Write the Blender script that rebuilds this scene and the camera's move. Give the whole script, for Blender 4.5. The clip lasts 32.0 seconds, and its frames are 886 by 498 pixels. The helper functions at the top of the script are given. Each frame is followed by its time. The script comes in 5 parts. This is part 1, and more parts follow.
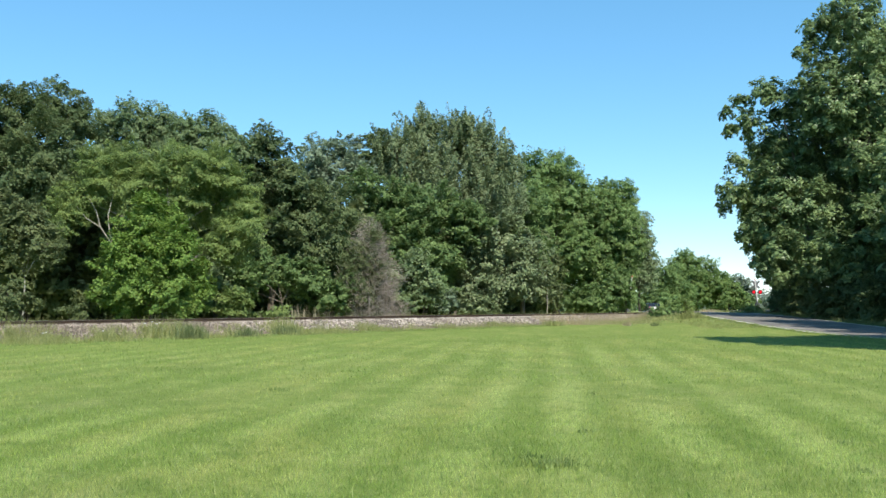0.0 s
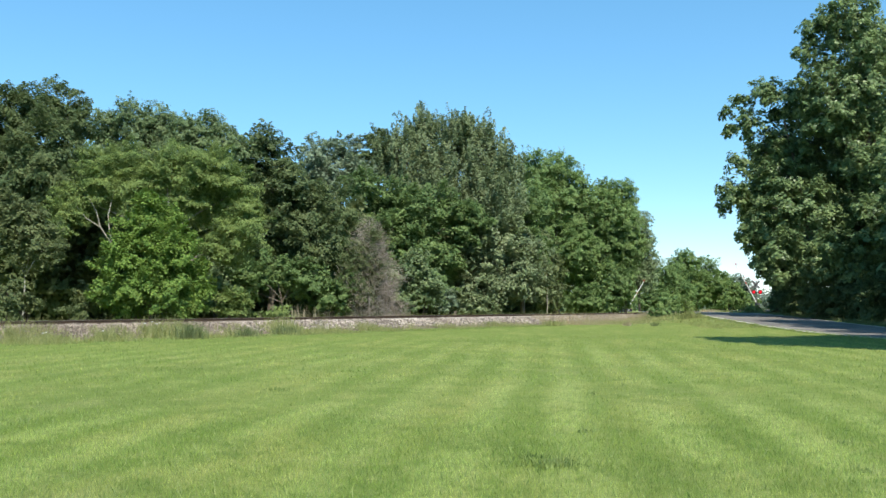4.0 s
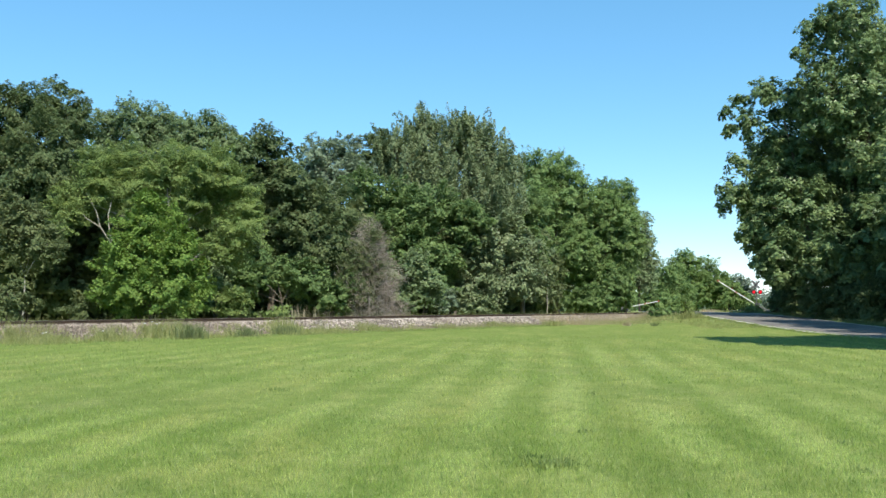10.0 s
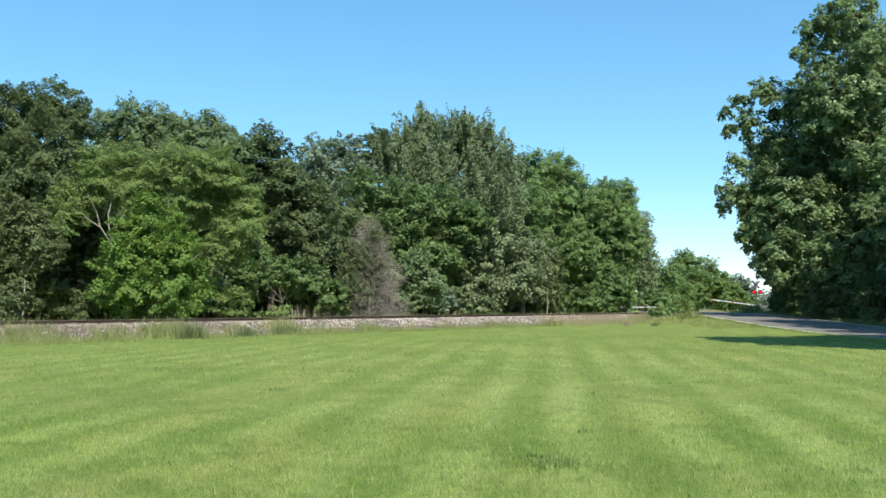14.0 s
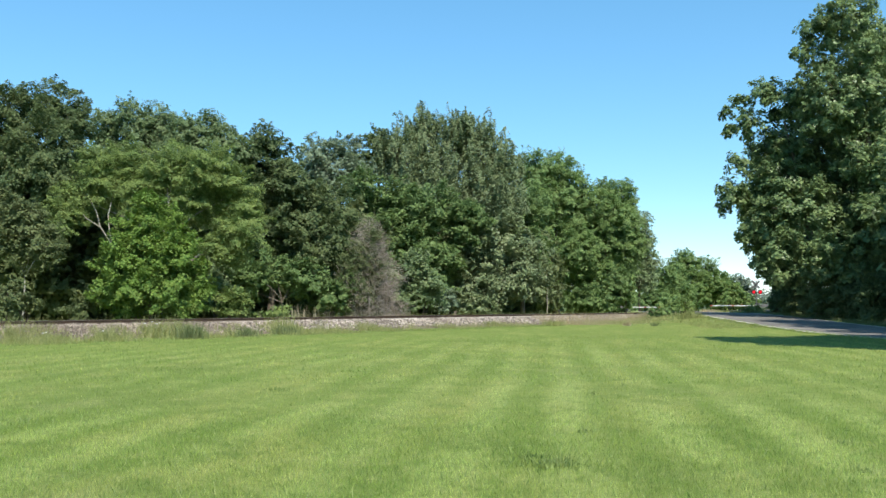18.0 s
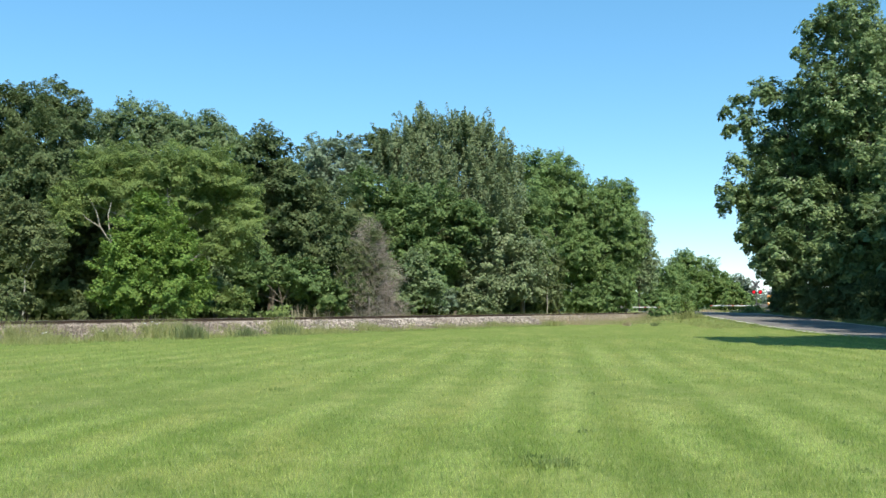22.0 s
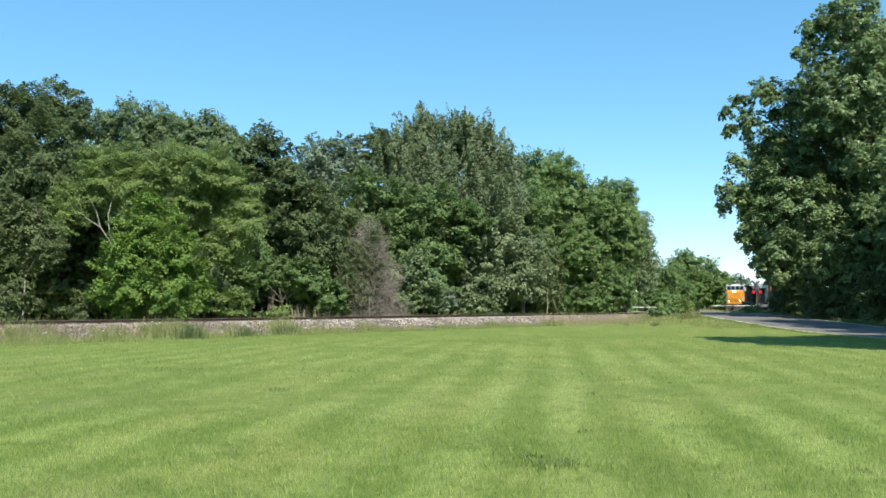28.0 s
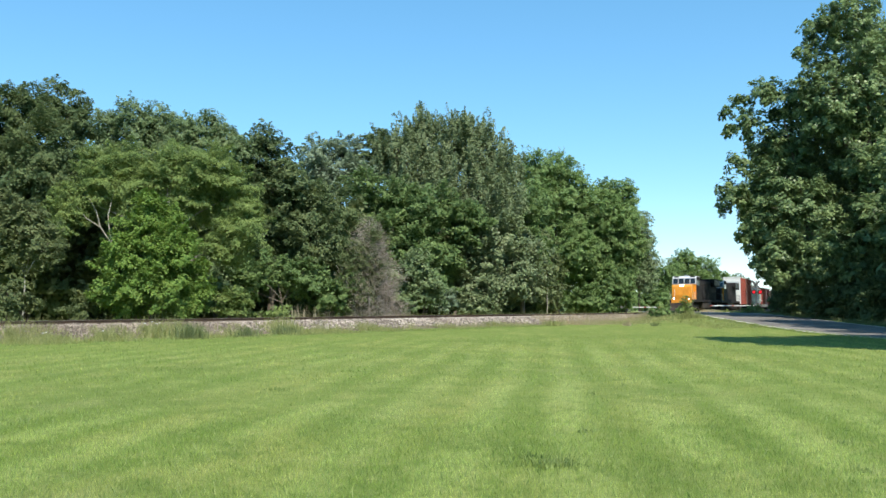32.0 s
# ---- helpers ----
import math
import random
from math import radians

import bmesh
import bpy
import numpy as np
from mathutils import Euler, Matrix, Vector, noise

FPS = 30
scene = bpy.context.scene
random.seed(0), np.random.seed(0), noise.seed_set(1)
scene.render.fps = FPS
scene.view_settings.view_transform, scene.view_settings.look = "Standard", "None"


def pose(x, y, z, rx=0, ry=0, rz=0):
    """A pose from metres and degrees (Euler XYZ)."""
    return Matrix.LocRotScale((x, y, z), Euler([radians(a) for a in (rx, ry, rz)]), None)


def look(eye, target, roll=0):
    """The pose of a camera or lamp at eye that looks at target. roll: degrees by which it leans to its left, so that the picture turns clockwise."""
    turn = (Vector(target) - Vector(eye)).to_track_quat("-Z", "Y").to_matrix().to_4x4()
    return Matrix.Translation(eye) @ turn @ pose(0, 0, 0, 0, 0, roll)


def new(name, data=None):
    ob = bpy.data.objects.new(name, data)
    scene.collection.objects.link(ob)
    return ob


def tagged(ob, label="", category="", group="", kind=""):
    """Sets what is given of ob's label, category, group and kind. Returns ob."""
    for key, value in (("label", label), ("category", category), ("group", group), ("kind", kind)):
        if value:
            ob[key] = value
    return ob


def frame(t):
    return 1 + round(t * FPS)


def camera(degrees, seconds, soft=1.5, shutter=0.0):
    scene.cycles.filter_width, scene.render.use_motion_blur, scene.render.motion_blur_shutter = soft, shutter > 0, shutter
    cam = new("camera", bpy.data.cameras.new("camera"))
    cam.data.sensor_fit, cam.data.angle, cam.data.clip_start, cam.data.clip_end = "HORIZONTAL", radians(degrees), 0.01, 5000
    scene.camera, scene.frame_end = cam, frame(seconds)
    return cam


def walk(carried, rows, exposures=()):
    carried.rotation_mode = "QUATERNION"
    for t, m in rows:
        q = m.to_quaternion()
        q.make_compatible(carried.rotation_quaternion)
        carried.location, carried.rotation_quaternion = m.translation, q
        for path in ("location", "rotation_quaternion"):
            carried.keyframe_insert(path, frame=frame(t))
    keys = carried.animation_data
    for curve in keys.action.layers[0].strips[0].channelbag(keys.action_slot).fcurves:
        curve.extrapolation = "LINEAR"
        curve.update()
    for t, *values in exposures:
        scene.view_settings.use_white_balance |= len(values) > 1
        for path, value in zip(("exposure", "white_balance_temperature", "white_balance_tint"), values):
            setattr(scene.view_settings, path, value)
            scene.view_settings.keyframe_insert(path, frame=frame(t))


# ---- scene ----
cam = camera(54, 32.0, soft=1.5)
EYE = pose(0, 0, 1.5, 93.79, 0, 0)
walk(cam, [(0.0, EYE), (32.0, EYE)], exposures=[(0.0, 0.5), (32.0, 0.5)])

# ---- world and sun: clear early-summer day, sun behind the camera to the right ----
SUN_AZ = math.atan2(0.36, -0.93)          # clockwise from +y
SUN_EL = radians(52)
world = bpy.data.worlds.new("sky")
scene.world = world
world.use_nodes = True
wn, wl = world.node_tree.nodes, world.node_tree.links
sky = wn.new("ShaderNodeTexSky")
sky.sky_type, sky.sun_disc = "NISHITA", False
sky.sun_elevation, sky.sun_rotation = SUN_EL, SUN_AZ
sky.air_density, sky.dust_density, sky.ozone_density = 0.85, 0.0, 6.0
wn["Background"].inputs["Strength"].default_value = 0.15
tone = wn.new("ShaderNodeHueSaturation")
tone.inputs["Hue"].default_value = 0.487
tone.inputs["Saturation"].default_value = 1.30
tone.inputs["Value"].default_value = 1.64
soften = wn.new("ShaderNodeGamma")
soften.inputs["Gamma"].default_value = 0.70
wl.new(sky.outputs["Color"], soften.inputs["Color"])
wl.new(soften.outputs["Color"], tone.inputs["Color"])
wl.new(tone.outputs["Color"], wn["Background"].inputs["Color"])
sun = new("sun", bpy.data.lights.new("sun", "SUN"))
sun.data.energy, sun.data.angle, sun.data.color = 4.9, radians(0.55), (1.0, 0.95, 0.86)
sun_way = Vector((math.sin(SUN_AZ) * math.cos(SUN_EL), math.cos(SUN_AZ) * math.cos(SUN_EL), math.sin(SUN_EL)))
sun.matrix_world = look(sun_way * 100, (0, 0, 0))


# ---- materials ----
def shader(name):
    m = bpy.data.materials.new(name)
    m.use_nodes = True
    nt = m.node_tree
    return m, nt, nt.nodes["Principled BSDF"]


def node(nt, kind, **inputs):
    n = nt.nodes.new(kind)
    for key, value in inputs.items():
        n.inputs[key].default_value = value
    return n


def mixed(nt, a, b, fac):
    """A colour mix; a, b: colours or sockets; fac: socket."""
    n = nt.nodes.new("ShaderNodeMix")
    n.data_type = "RGBA"
    for i, v in ((6, a), (7, b)):
        if isinstance(v, tuple):
            n.inputs[i].default_value = (*v, 1)
        else:
            nt.links.new(v, n.inputs[i])
    nt.links.new(fac, n.inputs[0])
    return n.outputs[2]


def ramp(nt, fac, lo, hi):
    n = nt.nodes.new("ShaderNodeMapRange")
    n.inputs[1].default_value, n.inputs[2].default_value = lo, hi
    nt.links.new(fac, n.inputs[0])
    return n.outputs[0]


def coords(nt, scale=(1, 1, 1), turn=0.0, world_space=False):
    if world_space:
        src = nt.nodes.new("ShaderNodeNewGeometry").outputs["Position"]
    else:
        src = nt.nodes.new("ShaderNodeTexCoord").outputs["Object"]
    mp = nt.nodes.new("ShaderNodeMapping")
    mp.inputs["Scale"].default_value = scale
    mp.inputs["Rotation"].default_value = (0, 0, turn)
    nt.links.new(src, mp.inputs["Vector"])
    return mp.outputs["Vector"]


def grain(nt, vec, scale, detail=4.0, rough=0.6):
    n = node(nt, "ShaderNodeTexNoise", Scale=scale, Detail=detail, Roughness=rough)
    nt.links.new(vec, n.inputs["Vector"])
    return n.outputs["Fac"]


def bumped(nt, bsdf, height, strength, distance):
    b = node(nt, "ShaderNodeBump", Strength=strength, Distance=distance)
    nt.links.new(height, b.inputs["Height"])
    nt.links.new(b.outputs["Normal"], bsdf.inputs["Normal"])


def surface(name, a, b, rough=0.7, metal=0.0, big=0.6, fine=14.0, bump=0.3, depth=0.01, island=0.0):
    """A plain surface with stains at one scale and grain at another."""
    m, nt, bsdf = shader(name)
    v = coords(nt)
    stain = ramp(nt, grain(nt, v, big, 3), 0.35, 0.65)
    fine_g = grain(nt, v, fine, 5)
    col = mixed(nt, a, b, stain)
    dark = tuple(c * 0.72 for c in a)
    col = mixed(nt, dark, col, ramp(nt, fine_g, 0.25, 0.55))
    if island:
        r = nt.nodes.new("ShaderNodeNewGeometry").outputs["Random Per Island"]
        hs = node(nt, "ShaderNodeHueSaturation", Saturation=0.9)
        nt.links.new(ramp_to(nt, r, 1 - island, 1 + island), hs.inputs["Value"])
        nt.links.new(col, hs.inputs["Color"])
        col = hs.outputs["Color"]
    nt.links.new(col, bsdf.inputs["Base Color"])
    bsdf.inputs["Roughness"].default_value, bsdf.inputs["Metallic"].default_value = rough, metal
    if rough > 0.8:
        bsdf.inputs["Specular IOR Level"].default_value = 0.1
    if bump:
        bumped(nt, bsdf, fine_g, bump, depth)
    return m


def ramp_to(nt, fac, lo, hi):
    n = nt.nodes.new("ShaderNodeMapRange")
    n.inputs[3].default_value, n.inputs[4].default_value = lo, hi
    nt.links.new(fac, n.inputs[0])
    return n.outputs[0]


def leafy(name, a, b, through_light=0.4, big=0.5, rough=0.6):
    """Leaves: two tones by patch and by leaf, some light passing through."""
    m, nt, bsdf = shader(name)
    v = coords(nt)
    patch = ramp(nt, grain(nt, v, big * 1.8, 3), 0.38, 0.62)
    r = nt.nodes.new("ShaderNodeNewGeometry").outputs["Random Per Island"]
    col = mixed(nt, a, b, patch)
    hs = node(nt, "ShaderNodeHueSaturation")
    nt.links.new(ramp_to(nt, r, 0.78, 1.24), hs.inputs["Value"])
    nt.links.new(ramp_to(nt, r, 0.515, 0.485), hs.inputs["Hue"])
    nt.links.new(col, hs.inputs["Color"])
    nt.links.new(hs.outputs["Color"], bsdf.inputs["Base Color"])
    bsdf.inputs["Roughness"].default_value = rough
    bsdf.inputs["Specular IOR Level"].default_value = 0.28
    tr = nt.nodes.new("ShaderNodeBsdfTranslucent")
    nt.links.new(hs.outputs["Color"], tr.inputs["Color"])
    mx = nt.nodes.new("ShaderNodeMixShader")
    mx.inputs[0].default_value = through_light
    nt.links.new(bsdf.outputs[0], mx.inputs[1])
    nt.links.new(tr.outputs[0], mx.inputs[2])
    nt.links.new(mx.outputs[0], nt.nodes["Material Output"].inputs["Surface"])
    return m


def glowing(name, colour, strength):
    m, nt, bsdf = shader(name)
    bsdf.inputs["Base Color"].default_value = (*colour, 1)
    bsdf.inputs["Emission Color"].default_value = (*colour, 1)
    bsdf.inputs["Emission Strength"].default_value = strength
    bsdf.inputs["Roughness"].default_value = 0.2
    return m


LEAF = {
    # dark leaves of some trees; stands in for shade in wood and thicket
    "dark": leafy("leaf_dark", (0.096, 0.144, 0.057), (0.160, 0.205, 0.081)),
    "mid": leafy("leaf_mid", (0.164, 0.238, 0.106), (0.233, 0.300, 0.139), 0.42),
    "lime": leafy("leaf_lime", (0.179, 0.256, 0.074), (0.241, 0.314, 0.097), 0.42),
    "bright": leafy("leaf_bright", (0.148, 0.245, 0.046), (0.206, 0.310, 0.066), 0.4),
    "olive": leafy("leaf_olive", (0.124, 0.162, 0.062), (0.162, 0.197, 0.080)),
    "green": leafy("leaf_green", (0.129, 0.207, 0.070), (0.191, 0.275, 0.094), 0.42),
    "fern": leafy("leaf_fern", (0.173, 0.270, 0.090), (0.237, 0.334, 0.116), 0.45),
    "silver": leafy("leaf_silver", (0.167, 0.220, 0.101), (0.230, 0.281, 0.138), 0.3, 0.5, 0.5),
    # grey-green leaves, lightened to carry the haze on the distant tree top
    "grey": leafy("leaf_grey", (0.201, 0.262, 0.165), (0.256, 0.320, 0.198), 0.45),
    "sage": leafy("leaf_sage", (0.203, 0.278, 0.139), (0.265, 0.340, 0.171), 0.42),
    "spring": leafy("leaf_spring", (0.168, 0.262, 0.083), (0.237, 0.332, 0.109), 0.45),
    # leaf colour with the pallor of distant air mixed in
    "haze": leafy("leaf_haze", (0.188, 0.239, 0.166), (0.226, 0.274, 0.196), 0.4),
    # pale upper tone puts sunlit patches into the oak's leaf colour
    "oak": leafy("leaf_oak", (0.113, 0.177, 0.069), (0.241, 0.322, 0.131), 0.34, 0.4, 0.42),
}
BARK = surface("bark", (0.13, 0.105, 0.08), (0.20, 0.17, 0.14), 0.9, 0, 0.8, 9, 0.8, 0.03)
BARK_PALE = surface("bark_pale", (0.30, 0.27, 0.22), (0.42, 0.39, 0.33), 0.85, 0, 0.8, 9, 0.6, 0.02)
TWIG = surface("dead_twig", (0.28, 0.235, 0.185), (0.41, 0.355, 0.285), 0.9, 0, 0.6, 9, 0, 0.01, 0.3)
# bed set darker than the stones, for the dark gaps between them
BALLAST = surface("ballast_bed", (0.12, 0.095, 0.075), (0.19, 0.155, 0.12), 0.9, 0, 0.5, 9, 1.0, 0.06)
STONE = surface("ballast_stone", (0.24, 0.195, 0.16), (0.53, 0.46, 0.385), 0.85, 0, 0.4, 12, 0.3, 0.01, 0.7)
RUST = surface("rail_rust", (0.060, 0.040, 0.027), (0.095, 0.062, 0.042), 0.75, 0.3, 1.5, 25, 0.3, 0.004)
TIE_WOOD = surface("tie_wood", (0.085, 0.065, 0.05), (0.14, 0.11, 0.09), 0.9, 0, 1.2, 18, 0.6, 0.01)
STEEL = surface("rail_steel", (0.45, 0.44, 0.43), (0.55, 0.54, 0.52), 0.3, 1.0, 1.0, 30, 0.1, 0.002)
GALV = surface("galvanised", (0.42, 0.43, 0.44), (0.52, 0.53, 0.54), 0.45, 0.7, 2, 20, 0.1, 0.003)
MAST_GREY = surface("mast_dark_grey", (0.085, 0.085, 0.085), (0.14, 0.14, 0.135), 0.7, 0, 2, 20, 0.1, 0.003)
STONE_BROWN = surface("brown_stone", (0.16, 0.125, 0.095), (0.36, 0.295, 0.23), 0.85, 0, 0.4, 12, 0.3, 0.01, 0.5)
BLACK = surface("black_paint", (0.02, 0.02, 0.022), (0.03, 0.03, 0.032), 0.5, 0, 2, 20, 0.1, 0.003)
WHITE = surface("white_paint", (0.74, 0.74, 0.72), (0.82, 0.82, 0.80), 0.4, 0, 2, 20, 0.1, 0.003)
RED_REFLECT = surface("red_sheeting", (0.44, 0.07, 0.05), (0.52, 0.10, 0.07), 0.4, 0, 2, 20, 0.1, 0.003)
YELLOW = surface("loco_yellow", (0.70, 0.265, 0.022), (0.78, 0.33, 0.035), 0.4, 0, 0.8, 12, 0.1, 0.004)
DARK_BLUE = surface("loco_dark_blue", (0.020, 0.019, 0.021), (0.042, 0.036, 0.032), 0.82, 0, 0.6, 10, 0.15, 0.005)
LOCO_GREY = surface("loco_grey", (0.50, 0.51, 0.52), (0.60, 0.60, 0.60), 0.45, 0, 0.8, 12, 0.1, 0.004)
TRUCK = surface("truck_grime", (0.045, 0.038, 0.032), (0.08, 0.065, 0.055), 0.85, 0, 1, 14, 0.5, 0.01)
CAR_RED = surface("freight_red", (0.26, 0.050, 0.032), (0.33, 0.075, 0.048), 0.6, 0, 0.5, 8, 0.2, 0.006)
CAR_GREY = surface("freight_grey", (0.36, 0.34, 0.32), (0.46, 0.44, 0.41), 0.6, 0, 0.5, 8, 0.2, 0.006)
CAR_TAN = surface("freight_brown", (0.20, 0.12, 0.085), (0.27, 0.17, 0.12), 0.65, 0, 0.5, 8, 0.2, 0.006)
LAMP_RED = glowing("lamp_red", (0.95, 0.018, 0.030), 1.1)
LAMP_WHITE = glowing("lamp_white", (1.0, 0.93, 0.80), 5.0)


def glassy(name, colour, rough=0.05):
    m, nt, bsdf = shader(name)
    bsdf.inputs["Base Color"].default_value = (*colour, 1)
    bsdf.inputs["Roughness"].default_value = rough
    bsdf.inputs["Specular IOR Level"].default_value = 0.8
    return m


DARK_GLASS = glassy("dark_glass", (0.015, 0.018, 0.02))
CAR_PAINT = glassy("car_black", (0.012, 0.012, 0.014), 0.15)


def lawn_material(name, blade):
    """Mown grass: bands bent by the mower, tufts, yellowed patches."""
    m, nt, bsdf = shader(name)
    v = coords(nt, (1, 1, 1), radians(6.9), True)
    wob = nt.nodes.new("ShaderNodeVectorMath")
    wob.operation = "ADD"
    nz = node(nt, "ShaderNodeTexNoise", Scale=0.12, Detail=2.0)
    nt.links.new(v, nz.inputs["Vector"])
    sc = nt.nodes.new("ShaderNodeVectorMath")
    sc.operation = "SCALE"
    sc.inputs["Scale"].default_value = 0.55
    nt.links.new(nz.outputs["Color"], sc.inputs[0])
    nt.links.new(v, wob.inputs[0])
    nt.links.new(sc.outputs[0], wob.inputs[1])
    band = node(nt, "ShaderNodeTexWave", Scale=0.250, Distortion=2.3, Detail=3.0)
    band.inputs["Detail Scale"].default_value = 0.5
    nt.links.new(wob.outputs[0], band.inputs["Vector"])
    # the stripes show in some places and end before the track
    fade = nt.nodes.new("ShaderNodeMath")
    fade.operation = "MULTIPLY"
    nt.links.new(ramp(nt, band.outputs["Fac"], 0.15, 0.85), fade.inputs[0])
    sep = nt.nodes.new("ShaderNodeSeparateXYZ")
    nt.links.new(nt.nodes.new("ShaderNodeNewGeometry").outputs["Position"], sep.inputs[0])
    edge = nt.nodes.new("ShaderNodeMapRange")
    edge.inputs[1].default_value, edge.inputs[2].default_value = 46.0, 26.0
    nt.links.new(sep.outputs["Y"], edge.inputs[0])
    some = nt.nodes.new("ShaderNodeMath")
    some.operation = "MULTIPLY"
    nt.links.new(ramp(nt, grain(nt, v, 0.11, 3), 0.30, 0.56), some.inputs[0])
    nt.links.new(edge.outputs[0], some.inputs[1])
    across = nt.nodes.new("ShaderNodeMapRange")
    across.inputs[1].default_value, across.inputs[2].default_value = -12.0, 1.0
    across.inputs[3].default_value, across.inputs[4].default_value = 0.45, 1.0
    nt.links.new(sep.outputs["X"], across.inputs[0])
    weaker = nt.nodes.new("ShaderNodeMath")
    weaker.operation = "MULTIPLY"
    nt.links.new(some.outputs[0], weaker.inputs[0])
    nt.links.new(across.outputs[0], weaker.inputs[1])
    nt.links.new(weaker.outputs[0], fade.inputs[1])
    along = nt.nodes.new("ShaderNodeVectorMath")
    along.operation = "MULTIPLY"
    along.inputs[1].default_value = (1.0, 0.22, 1.0)
    nt.links.new(wob.outputs[0], along.inputs[0])
    streak = grain(nt, along.outputs[0], 0.9, 3)
    patch = grain(nt, v, 0.18, 3)
    tuft = grain(nt, v, 5.5, 5, 0.7)
    hair = grain(nt, coords(nt, (1.0, 0.45, 1.0), 0.0, True), 38.0, 4, 0.7)
    col = mixed(nt, (0.162, 0.218, 0.049), (0.290, 0.338, 0.104), fade.outputs[0])
    col = mixed(nt, col, (0.279, 0.289, 0.088), ramp(nt, streak, 0.44, 0.78))
    col = mixed(nt, col, (0.142, 0.187, 0.044), ramp(nt, patch, 0.50, 0.70))
    clod = grain(nt, wob.outputs[0], 1.5, 4, 0.65)
    col = mixed(nt, (0.141, 0.190, 0.044), col, ramp(nt, clod, 0.32, 0.50))
    col = mixed(nt, col, (0.311, 0.324, 0.112), ramp(nt, clod, 0.56, 0.80))
    col = mixed(nt, (0.135, 0.182, 0.044), col, ramp(nt, tuft, 0.33, 0.46))
    col = mixed(nt, col, (0.317, 0.339, 0.123), ramp(nt, tuft, 0.56, 0.72))
    thatch = grain(nt, coords(nt, (1.0, 0.6, 1.0), 0.3, True), 0.55, 5, 0.62)
    col = mixed(nt, col, (0.300, 0.288, 0.125), ramp(nt, thatch, 0.58, 0.92))
    lush = grain(nt, coords(nt, (1.0, 0.7, 1.0), -0.5, True), 0.42, 4, 0.65)
    col = mixed(nt, col, (0.125, 0.188, 0.044), ramp(nt, lush, 0.58, 0.86))
    if blade:
        r = nt.nodes.new("ShaderNodeNewGeometry").outputs["Random Per Island"]
        hs = node(nt, "ShaderNodeHueSaturation")
        # blades painted brighter than the ground colour, as highlights on the lawn
        nt.links.new(ramp_to(nt, r, 1.25, 2.1), hs.inputs["Value"])
        nt.links.new(ramp_to(nt, r, 0.515, 0.498), hs.inputs["Hue"])
        nt.links.new(col, hs.inputs["Color"])
        col = hs.outputs["Color"]
        bsdf.inputs["Roughness"].default_value = 0.55
        tr = nt.nodes.new("ShaderNodeBsdfTranslucent")
        nt.links.new(col, tr.inputs["Color"])
        mx = nt.nodes.new("ShaderNodeMixShader")
        mx.inputs[0].default_value = 0.5
        nt.links.new(bsdf.outputs[0], mx.inputs[1])
        nt.links.new(tr.outputs[0], mx.inputs[2])
        nt.links.new(mx.outputs[0], nt.nodes["Material Output"].inputs["Surface"])
    else:
        col = mixed(nt, (0.127, 0.178, 0.044), col, ramp(nt, hair, 0.32, 0.54))
        bsdf.inputs["Roughness"].default_value = 0.85
        bumped(nt, bsdf, hair, 0.8, 0.04)
    bsdf.inputs["Specular IOR Level"].default_value = 0.06
    nt.links.new(col, bsdf.inputs["Base Color"])
    return m


LAWN = lawn_material("lawn", False)
LAWN_BLADE = lawn_material("lawn_blade", True)
WEED = leafy("weed_green", (0.240, 0.270, 0.090), (0.300, 0.315, 0.120), 0.3, 0.8)
# dark green weeds; on the road verge this colour stands in for shade
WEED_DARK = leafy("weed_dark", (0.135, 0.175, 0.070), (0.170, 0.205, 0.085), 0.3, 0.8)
TUFT = leafy("tuft_green", (0.20, 0.275, 0.075), (0.27, 0.335, 0.10), 0.45, 0.8)
PALE_BLADE = leafy("pale_blade", (0.30, 0.37, 0.12), (0.38, 0.44, 0.17), 0.5, 0.8)
MEADOW = leafy("meadow_grass", (0.300, 0.315, 0.125), (0.375, 0.375, 0.165), 0.35, 0.8)
STRAW = leafy("straw", (0.34, 0.305, 0.205), (0.43, 0.39, 0.27), 0.25, 0.8)
RUSSET = leafy("dry_russet_grass", (0.365, 0.295, 0.175), (0.430, 0.365, 0.225), 0.25, 0.8)
# wide spread of dark and pale tones doubles as shade bands on the road
ASPHALT = surface("asphalt", (0.135, 0.125, 0.110), (0.250, 0.232, 0.205), 0.97, 0, 0.25, 30, 0.5, 0.006)
GRAVEL = surface("gravel_shoulder", (0.40, 0.37, 0.32), (0.55, 0.52, 0.46), 0.95, 0, 0.4, 25, 0.7, 0.02)


# ---- mesh helpers ----
def quads_mesh(name, co, corners=4):
    """One mesh of separate faces from an array (n * corners, 3)."""
    n = len(co) // corners
    me = bpy.data.meshes.new(name)
    me.vertices.add(n * corners)
    me.vertices.foreach_set("co", np.ascontiguousarray(co, dtype=np.float32).ravel())
    me.loops.add(n * corners)
    me.loops.foreach_set("vertex_index", np.arange(n * corners, dtype=np.int32))
    me.polygons.add(n)
    me.polygons.foreach_set("loop_start", np.arange(0, n * corners, corners, dtype=np.int32))
    me.update(calc_edges=True)
    return me


